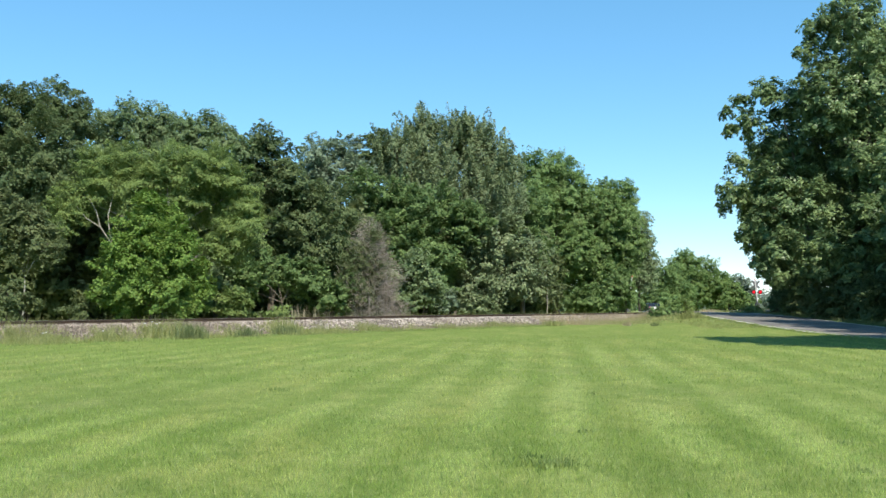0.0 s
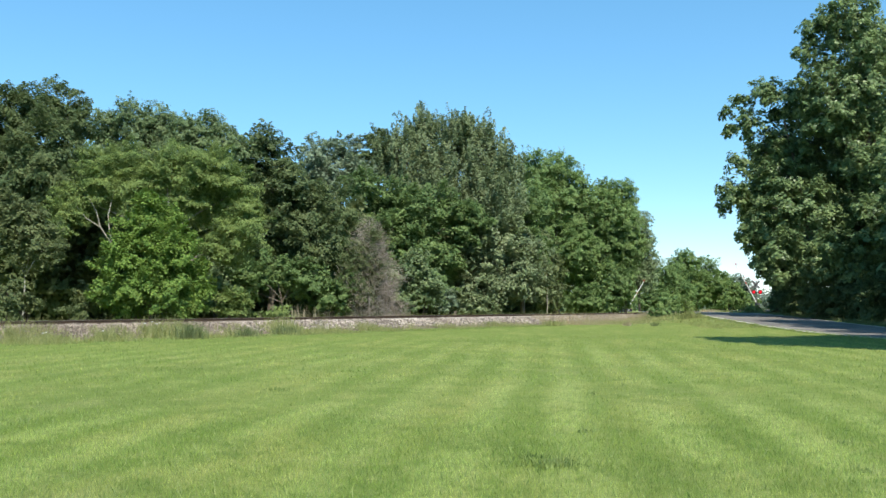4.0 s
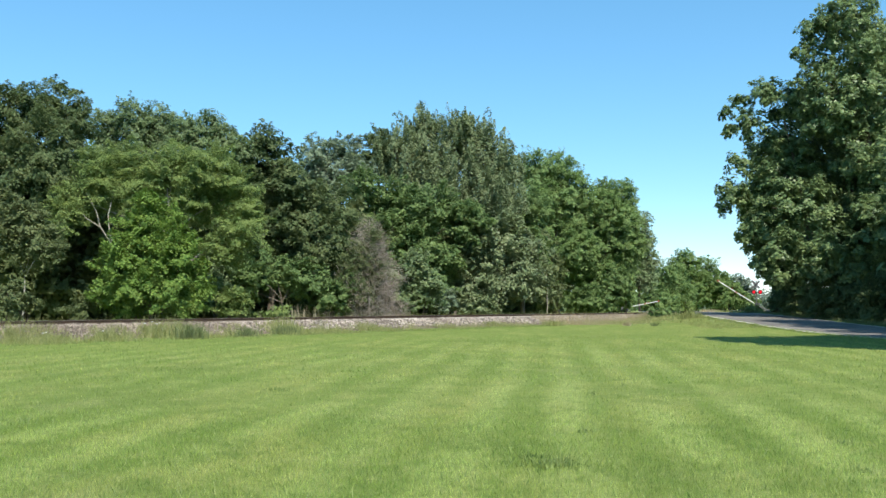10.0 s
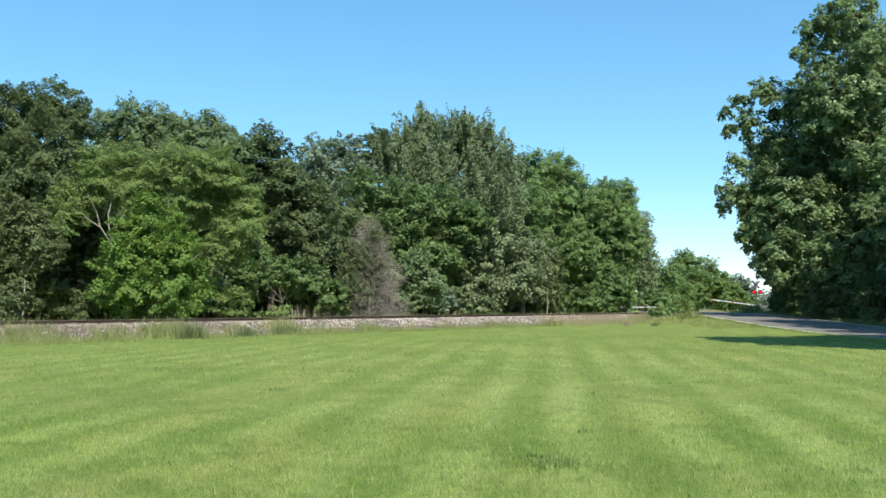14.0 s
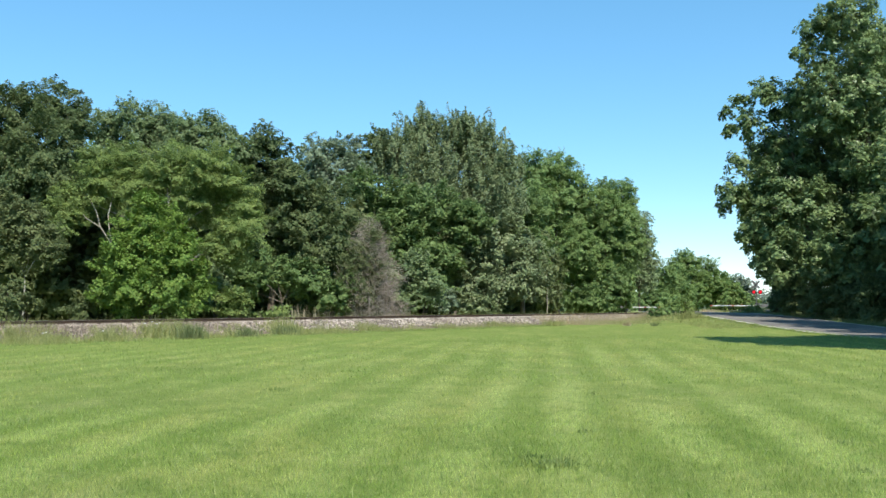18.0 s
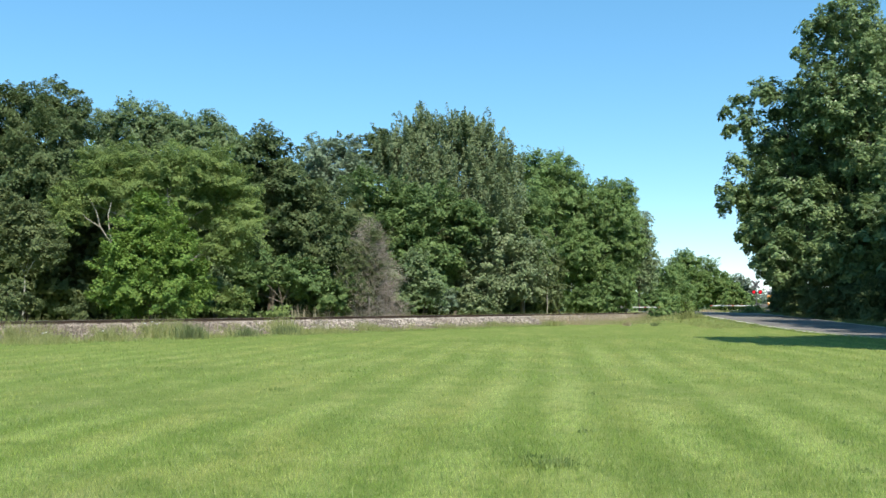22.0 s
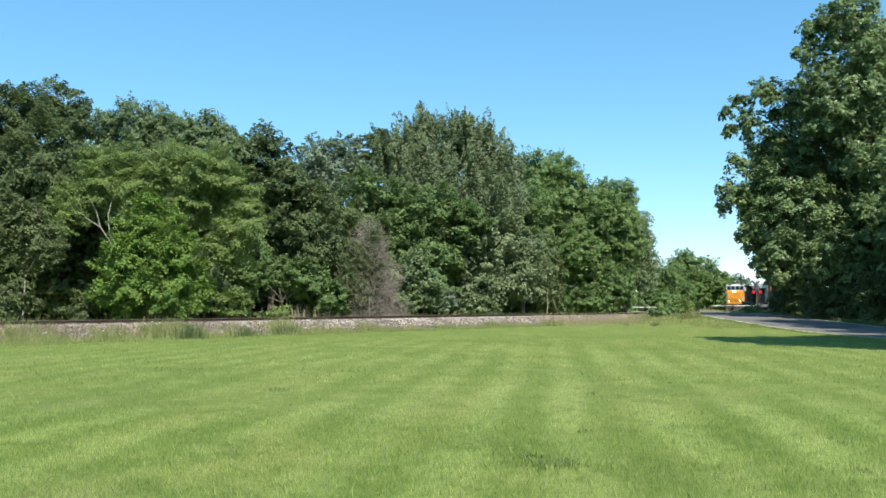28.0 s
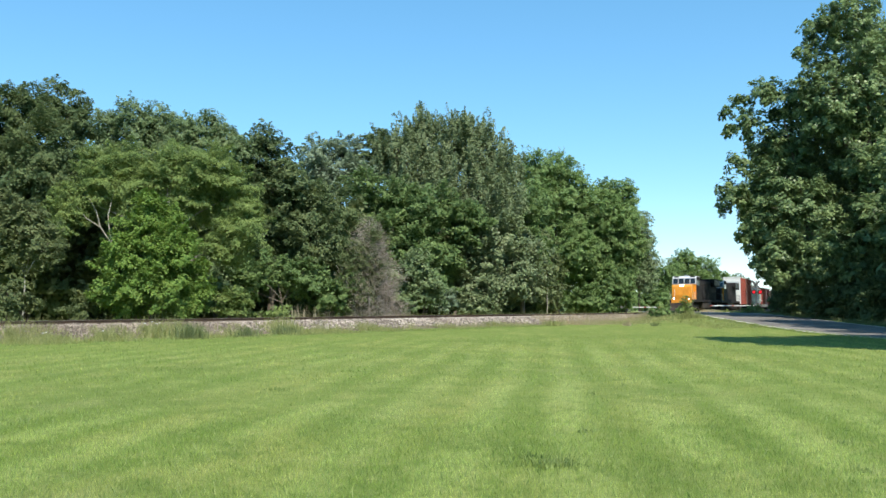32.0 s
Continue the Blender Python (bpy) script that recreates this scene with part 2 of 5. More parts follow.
def leaves(name, c, nrm, size, rng, width=0.75):
    """Pointed leaves at c (n, 3), facing nrm, of length size (n,)."""
    nrm = nrm / np.linalg.norm(nrm, axis=1, keepdims=True)
    t = np.cross(nrm, rng.normal(size=c.shape))
    t /= np.linalg.norm(t, axis=1, keepdims=True) + 1e-9
    s = np.cross(nrm, t)
    L = size[:, None]
    co = np.empty((len(c), 3, 3))
    co[:, 0] = c + t * L * 0.6
    co[:, 1] = c - t * L * 0.35 + s * L * width * 0.5
    co[:, 2] = c - t * L * 0.35 - s * L * width * 0.5
    return quads_mesh(name, co.reshape(-1, 3), 3)


def blades(name, base, height, width, lean, rng, bent=True):
    """Grass blades: slim strips, bent in two faces or straight in one."""
    n = len(base)
    a = rng.uniform(0, 2 * np.pi, n)
    side = np.stack([np.cos(a), np.sin(a), np.zeros(n)], 1) * (width / 2)[:, None]
    b = rng.uniform(0, 2 * np.pi, n)
    tip = np.stack([np.cos(b) * lean * height, np.sin(b) * lean * height, height], 1)
    if not bent:
        co = np.stack([base - side, base + side, base + tip + side * 0.2, base + tip - side * 0.2], 1)
        return quads_mesh(name, co.reshape(-1, 3))
    mid = tip * np.array([0.35, 0.35, 0.55])
    co = np.empty((n, 2, 4, 3))
    co[:, 0, 0], co[:, 0, 1] = base - side, base + side
    co[:, 0, 2], co[:, 0, 3] = base + mid + side * 0.8, base + mid - side * 0.8
    co[:, 1, 0], co[:, 1, 1] = base + mid - side * 0.8, base + mid + side * 0.8
    co[:, 1, 2], co[:, 1, 3] = base + tip + side * 0.15, base + tip - side * 0.15
    return quads_mesh(name, co.reshape(-1, 3))


def part(name, bm, material, parent, label=""):
    """Links a bmesh or mesh as one object under a thing or a part."""
    if isinstance(bm, bmesh.types.BMesh):
        me = bpy.data.meshes.new(name)
        bmesh.ops.recalc_face_normals(bm, faces=bm.faces)
        bm.to_mesh(me)
        bm.free()
    else:
        me = bm
    if not me.materials:
        me.materials.append(material)
    ob = new(name, me)
    ob.parent = parent
    return tagged(ob, label)


def thing(name, m, label, category, group=""):
    ob = new(name)
    ob.matrix_world = m
    return tagged(ob, label, category, group)


def box(bm, x0, x1, y0, y1, z0, z1, bevel=0.0):
    vs = [bm.verts.new((x, y, z)) for x in (x0, x1) for y in (y0, y1) for z in (z0, z1)]
    fs = [bm.faces.new([vs[i] for i in q]) for q in
          ((0, 1, 3, 2), (4, 6, 7, 5), (0, 4, 5, 1), (2, 3, 7, 6), (0, 2, 6, 4), (1, 5, 7, 3))]
    if bevel:
        es = list({e for f_ in fs for e in f_.edges})
        bmesh.ops.bevel(bm, geom=es, offset=bevel, segments=2, profile=0.7, affect="EDGES")
    return bm


def tube(bm, pts, radii, n=8, caps=True):
    """A tapered tube along points."""
    pts = [Vector(p) for p in pts]
    rings = []
    for i, p in enumerate(pts):
        d = (pts[min(i + 1, len(pts) - 1)] - pts[max(i - 1, 0)]).normalized()
        u = d.cross(Vector((0, 0, 1)) if abs(d.z) < 0.9 else Vector((1, 0, 0))).normalized()
        w = d.cross(u)
        r = radii[i] if isinstance(radii, (list, tuple)) else radii
        rings.append([bm.verts.new(p + (u * math.cos(k * 2 * math.pi / n) + w * math.sin(k * 2 * math.pi / n)) * r) for k in range(n)])
    for a, b in zip(rings, rings[1:]):
        for k in range(n):
            bm.faces.new((a[k], a[(k + 1) % n], b[(k + 1) % n], b[k]))
    if caps:
        bm.faces.new(rings[0][::-1])
        bm.faces.new(rings[-1])
    return bm


def prism(bm, outline, x0, x1):
    """An outline in (y, z) drawn out from x0 to x1."""
    a = [bm.verts.new((x0, y, z)) for y, z in outline]
    b = [bm.verts.new((x1, y, z)) for y, z in outline]
    n = len(outline)
    bm.faces.new(a)
    bm.faces.new(b[::-1])
    for i in range(n):
        bm.faces.new((a[i], b[i], b[(i + 1) % n], a[(i + 1) % n]))
    return bm


B = bmesh.new


# ---- plan: the track, the road and the lie of the land ----
RAIL_TOP = 0.83


def track(s):
    """Centre of the track s metres from where it leaves the view, and its bearing: straight, a bend, straight."""
    a0, a1, s1, R = radians(36), radians(26), 54.0, 300.0
    x, y = -20.1, 39.5
    q = min(s, s1)
    x, y, a = x + q * math.sin(a0), y + q * math.cos(a0), a0
    if s > s1:
        q = min(s - s1, R * (a0 - a1))
        a = a0 - q / R
        x, y = x + R * (math.cos(a) - math.cos(a0)), y + R * (math.sin(a0) - math.sin(a))
        q = max(0.0, s - s1 - R * (a0 - a1))
        x, y = x + q * math.sin(a), y + q * math.cos(a)
    return x, y, a


def beside(s, d, z=0.0):
    """A point d metres to the camera's side of the track's centre."""
    x, y, a = track(s)
    return x + d * math.cos(a), y - d * math.sin(a), z


def road_x(y):
    return 23.9 + (y - 38) * 0.0787


def smooth(a, b, v):
    k = np.clip((v - a) / (b - a), 0, 1)
    return k * k * (3 - 2 * k)


def road_level(y):
    return 0.80 * smooth(46, 90, y) * (1 - 0.95 * smooth(117, 160, y))


def ground_z(x, y):
    off = np.abs(x - road_x(y))
    return road_level(y) * (1 - smooth(4.5, 11.0, off))


# ---- the ground ----
def axis(lo, hi, fine_lo, fine_hi, step, coarse):
    a = list(np.arange(fine_lo, fine_hi + step, step))
    v, k = a[0], step
    while v > lo:
        k = min(k * 1.5, coarse)
        v -= k
        a.insert(0, v)
    v, k = a[-1], step
    while v < hi:
        k = min(k * 1.5, coarse)
        v += k
        a.append(v)
    return np.array(a)


gx, gy = axis(-2500, 2500, -40, 70, 1.0, 150), axis(-400, 3000, 0, 200, 1.25, 150)
X, Y = np.meshgrid(gx, gy)
co = np.stack([X, Y, ground_z(X, Y)], -1).reshape(-1, 3)
nx, ny = len(gx), len(gy)
idx = np.arange(nx * ny).reshape(ny, nx)
faces = np.stack([idx[:-1, :-1], idx[:-1, 1:], idx[1:, 1:], idx[1:, :-1]], -1).reshape(-1, 4)
me = bpy.data.meshes.new("ground")
me.from_pydata(co.tolist(), [], faces.tolist())
me.polygons.foreach_set("use_smooth", np.ones(len(me.polygons), dtype=bool))
me.materials.append(LAWN)
tagged(new("ground", me), "wide flat ground of mown green lawn with faint stripes", "lawn", kind="structure")


def ribbon(name, left, right, level, y0, y1, step, material, label, category, drop=0.12, ragged=0.0):
    """A strip of paving with its own thickness along y, between two offsets from the road's centre; ragged: how far its outer edge strays."""
    near = left
    bm = B()
    rows = []
    for y in np.arange(y0, y1 + step, step):
        z = float(road_level(y)) + level
        left = near - ragged * (0.5 + 0.3 * math.sin(y * 0.9) + 0.25 * math.sin(y * 2.3 + 1.0) + 0.2 * math.sin(y * 5.1))
        rows.append([bm.verts.new(p) for p in ((road_x(y) + left, y, z - drop), (road_x(y) + left, y, z),
                                               (road_x(y) + (left + right) / 2, y, z + 0.02), (road_x(y) + right, y, z), (road_x(y) + right, y, z - drop))])
    for a, b in zip(rows, rows[1:]):
        for i in range(4):
            bm.faces.new((a[i], a[i + 1], b[i + 1], b[i]))
    bm.faces.new(rows[0])
    bm.faces.new(rows[-1][::-1])
    ob = part(name, bm, material, None)
    return tagged(ob, label, category, kind="structure")


ribbon("road", -3.3, 3.3, 0.035, -60, 620, 2.5, ASPHALT, "worn grey asphalt country road rising to the crossing", "road")
ribbon("pavement", -3.55, -3.3, 0.022, -60, 620, 0.6, GRAVEL, "pale broken gravel shoulder along the road", "gravel shoulder", ragged=0.55)
ribbon("pavement", 3.3, 3.7, 0.022, -60, 620, 2.5, GRAVEL, "pale gravel shoulder along the road", "gravel shoulder")


# ---- the railway track ----
def sweep(outline, s0, s1, step):
    """An outline in (offset to the camera's side, z) carried along the track."""
    bm = B()
    rows = []
    for s in np.arange(s0, s1 + step, step):
        rows.append([bm.verts.new(beside(s, d, z)) for d, z in outline])
    n = len(outline)
    for a, b in zip(rows, rows[1:]):
        for i in range(n):
            bm.faces.new((a[i], a[(i + 1) % n], b[(i + 1) % n], b[i]))
    bm.faces.new(rows[0])
    bm.faces.new(rows[-1][::-1])
    return bm


bed = part("track_bed", sweep([(-3.6, -0.05), (-1.9, 0.60), (-1.3, 0.63), (1.3, 0.63), (1.9, 0.60), (3.5, -0.05)], -70, 640, 4.0), BALLAST, None)
tagged(bed, "raised bed of crushed pale pinkish-grey stone", "track bed", kind="structure")
rng = np.random.default_rng(5)


def stones(n, s_lo, s_hi, d_lo, d_hi):
    """Crushed stones lying on the shoulder, each a rough eight-faced lump."""
    s = s_lo + (s_hi - s_lo) * rng.beta(1.15, 1.3, n)
    d = rng.uniform(d_lo, d_hi, n)
    p = np.array([beside(a, b) for a, b in zip(s, d)])
    z = np.interp(np.abs(d), [0, 1.3, 1.9, 3.5], [0.63, 0.63, 0.60, -0.05]) + 0.012
    r = rng.uniform(0.035, 0.085, n)
    axes = np.array([(1, 0, 0), (0, 1, 0), (-1, 0, 0), (0, -1, 0), (0, 0, 1), (0, 0, -1)], float)
    v = axes[None] * r[:, None, None] * rng.uniform(0.6, 1.25, (n, 6, 1)) + rng.normal(size=(n, 6, 3)) * (r * 0.18)[:, None, None]
    v += np.stack([p[:, 0], p[:, 1], z], 1)[:, None]
    tri = np.array([(0, 1, 4), (1, 2, 4), (2, 3, 4), (3, 0, 4), (1, 0, 5), (2, 1, 5), (3, 2, 5), (0, 3, 5)])
    f_ = (np.arange(n)[:, None, None] * 6 + tri[None]).reshape(-1, 3)
    me = bpy.data.meshes.new("ballast_stones")
    me.vertices.add(n * 6)
    me.vertices.foreach_set("co", v.astype(np.float32).ravel())
    me.loops.add(len(f_) * 3)
    me.loops.foreach_set("vertex_index", f_.astype(np.int32).ravel())
    me.polygons.add(len(f_))
    me.polygons.foreach_set("loop_start", np.arange(0, len(f_) * 3, 3, dtype=np.int32))
    me.update(calc_edges=True)
    return me


ob = part("ballast_stones", stones(7000, 12, 70, 1.3, 3.0), STONE, None)
tagged(ob, "loose crushed ballast stones on the shoulder", "ballast", kind="stuff")
ob = part("ballast_stones", stones(5200, -8, 17, 1.3, 3.1), STONE_BROWN, None)
tagged(ob, "sparse brown ballast stones under the weeds", "ballast", kind="stuff")
RAIL = [(-0.075, -0.17), (0.075, -0.17), (0.075, -0.155), (0.012, -0.13), (0.012, -0.04), (0.036, -0.035), (0.036, 0.0), (-0.036, 0.0), (-0.036, -0.035), (-0.012, -0.04), (-0.012, -0.13), (-0.075, -0.155)]
line = thing("railway_track", pose(0, 0, 0), "single railway track on wooden ties, rusty rails", "railway track")
for gauge in (-0.75, 0.75):
    rail = part("rail", sweep([(d + gauge, z + RAIL_TOP) for d, z in RAIL], -70, 640, 4.0), RUST, line, "rust-brown steel rail with a worn bright top")
    part("rail_head", sweep([(gauge - 0.03, RAIL_TOP), (gauge + 0.03, RAIL_TOP), (gauge + 0.03, RAIL_TOP + 0.004), (gauge - 0.03, RAIL_TOP + 0.004)], -70, 640, 4.0), STEEL, rail, "bright worn running surface")
tie_mesh = None
for k in range(270):
    s = -25 + k * 0.55
    x, y, a = track(s)
    if tie_mesh is None:
        ob = part("tie", box(B(), -1.28, 1.28, -0.115, 0.115, 0.47, 0.662, 0.012), TIE_WOOD, line)
        tie_mesh = ob.data
    else:
        ob = part("tie", tie_mesh, TIE_WOOD, line)
    ob.matrix_local = pose(x, y, 0, 0, 0, -math.degrees(a))


# ---- trees ----
SWAY = []          # (crown, amplitude in degrees, phase), keyed in motions()
tree_seed = 100


# how a kind of tree carries its leaves: size of a spray against its lobe, smallest and largest size, its length, width and
# thickness, how far it points outwards, upwards, how closely the sprays stand, how deep they reach, how lumpy the outline is
HABIT = {
    "mass": (0.30, 0.35, 0.85, 1.0, 0.55, 0.26, 1.0, 0.15, 6.5, 0.50, 0.30),
    "plate": (0.40, 0.35, 0.90, 1.2, 0.65, 0.20, 1.0, -0.05, 9.0, 0.45, 0.22),
    "plume": (0.34, 0.45, 1.00, 1.7, 0.22, 0.22, 0.30, 1.0, 11.0, 0.50, 0.26),
    "cluster": (0.28, 0.40, 0.80, 0.75, 0.52, 0.36, 1.0, -0.15, 5.2, 0.50, 0.36),
    "dense": (0.22, 0.35, 0.80, 0.9, 0.6, 0.35, 1.0, 0.2, 8.0, 0.60, 0.20),
    "feather": (0.24, 0.35, 0.75, 1.2, 0.50, 0.30, 0.8, -0.20, 9.0, 0.50, 0.17),
}


def unit(v):
    return v / (np.linalg.norm(v, axis=1, keepdims=True) + 1e-9)


def crown_mesh(lobes, leaf, cover, seed, habit="mass"):
    """Leaves in sprays over the lobes (x, y, z, radius) of a crown."""
    rg = np.random.default_rng(seed)
    frac, least, most, long_, wide, thick, outwards, up, close, deep, lumpy = HABIT[habit]
    cs, ns = [], []
    for x, y, z, r in lobes:
        n = int(42 * cover * (r / leaf) ** 2)
        cl = min(max(frac * r, least), max(most, 2.2 * leaf))
        nc = max(10, int(close * (r / cl) ** 2))
        way = unit(rg.normal(size=(nc, 3)) + np.array([0, 0, 0.12]))
        ph = rg.uniform(0, 6.3, 3)
        bump = np.sin(way[:, 0] * 4.1 + ph[0]) * np.sin(way[:, 1] * 3.7 + ph[1]) + 0.7 * np.sin(way[:, 2] * 6.3 + way[:, 0] * 3.0 + ph[2])
        far = np.where(rg.uniform(size=nc) < 0.2, rg.uniform(0.1, 0.6, nc), rg.uniform(deep, 1.04, nc) ** 0.65) * (1 + lumpy * 0.62 * bump) + rg.exponential(0.05, nc)
        mid = way * (far * r)[:, None]
        axis = unit(way * outwards * np.array([1, 1, 0.55]) + np.array([0, 0, up]) + rg.normal(size=(nc, 3)) * 0.28)
        side = unit(np.cross(axis, np.array([0, 0, 1.0]) + rg.normal(size=(nc, 3)) * 0.25))
        over = np.cross(side, axis)
        over *= np.where(over[:, 2:] < 0, -1, 1)
        size = cl * rg.uniform(0.55, 1.3, nc)
        load = size ** 2
        k = rg.choice(nc, n, p=load / load.sum())
        along = rg.uniform(-1, 1, n)
        taper = (1 - 0.7 * np.maximum(0, along)) * size[k]
        g1, g2 = np.clip(rg.normal(size=n), -1.9, 1.9), np.clip(rg.normal(size=n), -1.9, 1.9)
        p = mid[k] + axis[k] * (along * long_ * size[k])[:, None] + side[k] * (g1 * wide * taper)[:, None]
        p += over[k] * (g2 * thick * taper - 0.12 * size[k] * g1 * g1)[:, None]
        cs.append(p + np.array([x, y, z]))
        ns.append(over[k] * 0.55 + way[k] * 0.65 + side[k] * (g1 * 0.25)[:, None] + np.array([0, 0, 0.25]) + rg.normal(size=(n, 3)) * 0.42)
    c, nr = np.concatenate(cs), np.concatenate(ns)
    keep = c[:, 2] > 0.15
    c, nr = c[keep], nr[keep]
    return leaves("crown", c, nr, leaf * rg.uniform(0.65, 1.35, len(c)), rg)


def tree(name, species, x, y, lobes, label, category="tree", cover=1.9, leaf=None, sway=0.25, pale=False, girth=None, habit="mass"):
    """A tree: tapered trunk, limbs to its lobes, crown of leaf sprays."""
    global tree_seed
    tree_seed += 1
    rg = random.Random(tree_seed)
    base = thing(name, pose(x, y, float(ground_z(x, y))), label, category, "trees")
    top = max(l[2] for l in lobes)
    cx = sum(l[0] * l[3] for l in lobes) / sum(l[3] for l in lobes)
    cy = sum(l[1] * l[3] for l in lobes) / sum(l[3] for l in lobes)
    g = girth or 0.018 * top + 0.04
    bark = BARK_PALE if pale else BARK
    path, rad = [], []
    for i in range(7):
        k = i / 6
        path.append((cx * k ** 1.5 + rg.uniform(-1, 1) * 0.12 * k, cy * k ** 1.5 + rg.uniform(-1, 1) * 0.12 * k, -0.3 + k * (top * 0.86 + 0.3)))
        rad.append(g * (1.35 if i == 0 else 1.0) * (1 - 0.82 * k))
    part("trunk", tube(B(), path, rad, 9), bark, base)
    for l in sorted(lobes, key=lambda q: -q[3])[:8]:
        z0 = max(0.22 * top, min(l[2] - 0.9 * l[3] - 0.12 * top, 0.75 * top))
        k = min(1, z0 / (0.86 * top))
        p0 = Vector((cx * k ** 1.5, cy * k ** 1.5, z0))
        p1 = Vector(l[:3])
        mid = p0.lerp(p1, 0.5) + Vector((rg.uniform(-1, 1), rg.uniform(-1, 1), rg.uniform(0, 1))) * 0.18 * l[3]
        r0 = g * (1 - 0.82 * k) * 0.62
        bm = tube(B(), [p0, mid, p1, p1 + Vector((0, 0, 0.5 * l[3]))], [r0, r0 * 0.72, r0 * 0.42, 0.012], 6)
        for _ in range(4):
            w = Vector((rg.uniform(-1, 1), rg.uniform(-1, 1), rg.uniform(-0.3, 1))).normalized() * l[3] * 0.85
            tube(bm, [mid.lerp(p1, rg.uniform(0.3, 1)), p1 + w * 0.6, p1 + w], [r0 * 0.35, r0 * 0.22, 0.008], 5)
        part("limb", bm, bark, base)
    leaf = leaf or max(0.13, 0.0032 * y)
    crown = part("crown", crown_mesh(lobes, leaf, cover, tree_seed, habit), LEAF[species], base)
    SWAY.append((crown, sway, tree_seed * 1.7))
    return base


tree("broadleaf_tree", "dark", -28.9, 60.0, [(-0.3, -0.4, 14.7, 2.3), (1.2, 1.6, 15.8, 1.9), (-3.1, 0.3, 13.7, 2.7), (1.3, -1.7, 11.5, 2.6), (2.6, 1.1, 14.0, 1.7), (-0.5, -1.5, 9.1, 2.5), (3.1, -1.7, 9.8, 2.0), (-4.4, 0.3, 10.3, 2.6)],
     "tall dark green broadleaf tree at the woodland edge", leaf=0.17)
# its last lobes are hidden ones, added to shade the wood's inside
tree("broadleaf_tree", "mid", -24.7, 70.0, [(-0.7, -0.1, 17.0, 1.5), (1.3, 1.2, 16.4, 1.8), (-3.2, 0.5, 16.3, 1.4), (3.9, -0.2, 15.7, 1.5), (5.7, 1.1, 15.9, 1.6), (0.1, 0.3, 14.4, 2.0), (3.6, -0.7, 13.7, 1.8), (-2.3, 1.1, 14.6, 1.7), (6.9, 0.4, 14.5, 1.5), (8.4, -0.2, 14.2, 1.1), (4.7, -0.7, 14.5, 1.5), (0.5, 0.9, 15.8, 1.5), (-4.0, -0.9, 12.2, 2.5), (-5.8, -1.9, 11.8, 2.3), (-2.0, 0.3, 12.1, 2.6), (-4.3, -1.2, 10.2, 2.0)],
     "tall thin-topped mid-green tree behind the woodland edge", cover=1.5, leaf=0.18, habit="feather")
locust = tree("locust_tree", "lime", -17.9, 56.0, [(-4.5, -0.1, 10.3, 1.4), (-2.9, 1.3, 10.7, 1.5), (-0.1, 0.8, 10.6, 1.7), (2.6, 0.1, 10.3, 1.6), (3.9, 0.9, 8.8, 1.5), (-5.7, 0.2, 8.5, 1.5), (-6.3, -0.7, 7.1, 1.2), (1.3, 1.0, 8.5, 1.7), (-2.6, 0.5, 8.8, 1.6), (5.0, -1.1, 5.9, 1.6), (3.9, -1.4, 5.2, 1.1), (1.3, 0.4, 9.8, 1.4), (3.9, -0.1, 9.8, 1.1), (-1.4, 1.2, 10.1, 1.4), (-3.6, 0.4, 9.4, 1.3), (5.5, -0.5, 7.4, 1.0), (2.1, 1.0, 8.9, 1.4)],
     "broad yellow-green feathery tree with a domed crown", leaf=0.11, pale=True, cover=1.7, habit="plate")
for path in ([(-1.2, -0.2, 3.0), (-2.9, -0.5, 4.9), (-4.0, -0.7, 6.6), (-4.3, -0.6, 7.6), (-5.0, -0.7, 8.9)], [(-3.1, -0.55, 5.1), (-3.35, -0.8, 6.2), (-3.5, -0.7, 7.3), (-3.2, -0.6, 8.9)], [(-4.05, -0.7, 6.6), (-4.8, -0.9, 7.1), (-5.6, -0.7, 8.0)]):
    part("limb", tube(B(), path, [0.07, 0.06, 0.045, 0.032, 0.015][-len(path):], 7), BARK_PALE, locust, "bare pale grey limb")
tree("broadleaf_tree", "dark", -24.5, 78.0, [(3.4, -0.1, 9.0, 2.3), (4.8, 0.7, 6.5, 2.3), (1.4, 0.0, 7.0, 2.4), (-7.0, -0.6, 7.4, 2.4), (-8.7, 1.6, 9.0, 1.7), (-7.1, 1.0, 9.1, 1.6), (-4.9, -1.5, 5.1, 2.2), (-9.5, 0.5, 5.2, 2.1), (-2.8, 1.1, 7.8, 2.5), (-13.6, -1.4, 4.6, 2.2), (-10.5, -2.6, 3.6, 2.0), (6.2, -0.7, 3.7, 1.9)],
     "dark broadleaf tree inside the wood")
tree("maple_tree", "bright", -17.1, 51.0, [(-0.1, -0.0, 7.2, 1.0), (-0.8, 0.8, 5.8, 1.6), (-1.3, -0.3, 4.4, 1.5), (1.5, -0.9, 4.5, 1.5), (-0.6, -0.2, 2.8, 2.1), (1.9, -1.0, 2.5, 1.8), (-1.8, -1.1, 2.3, 1.1), (2.6, 0.1, 3.0, 1.0), (-1.7, -0.2, 3.6, 1.3), (0.6, 0.1, 6.3, 1.2)],
     "young bright green maple, full to the ground", leaf=0.15, cover=1.8)
tree("small_tree", "olive", -23.6, 49.0, [(-0.4, -0.1, 6.7, 1.2), (-1.3, 0.2, 5.3, 1.1), (0.5, -0.2, 5.2, 1.3), (1.8, -1.2, 4.6, 0.8), (-0.7, -0.1, 4.9, 0.9), (1.4, -0.1, 5.3, 0.7)],
     "small olive-green tree with a bare pale trunk", leaf=0.14, pale=True, girth=0.06, habit="plate")
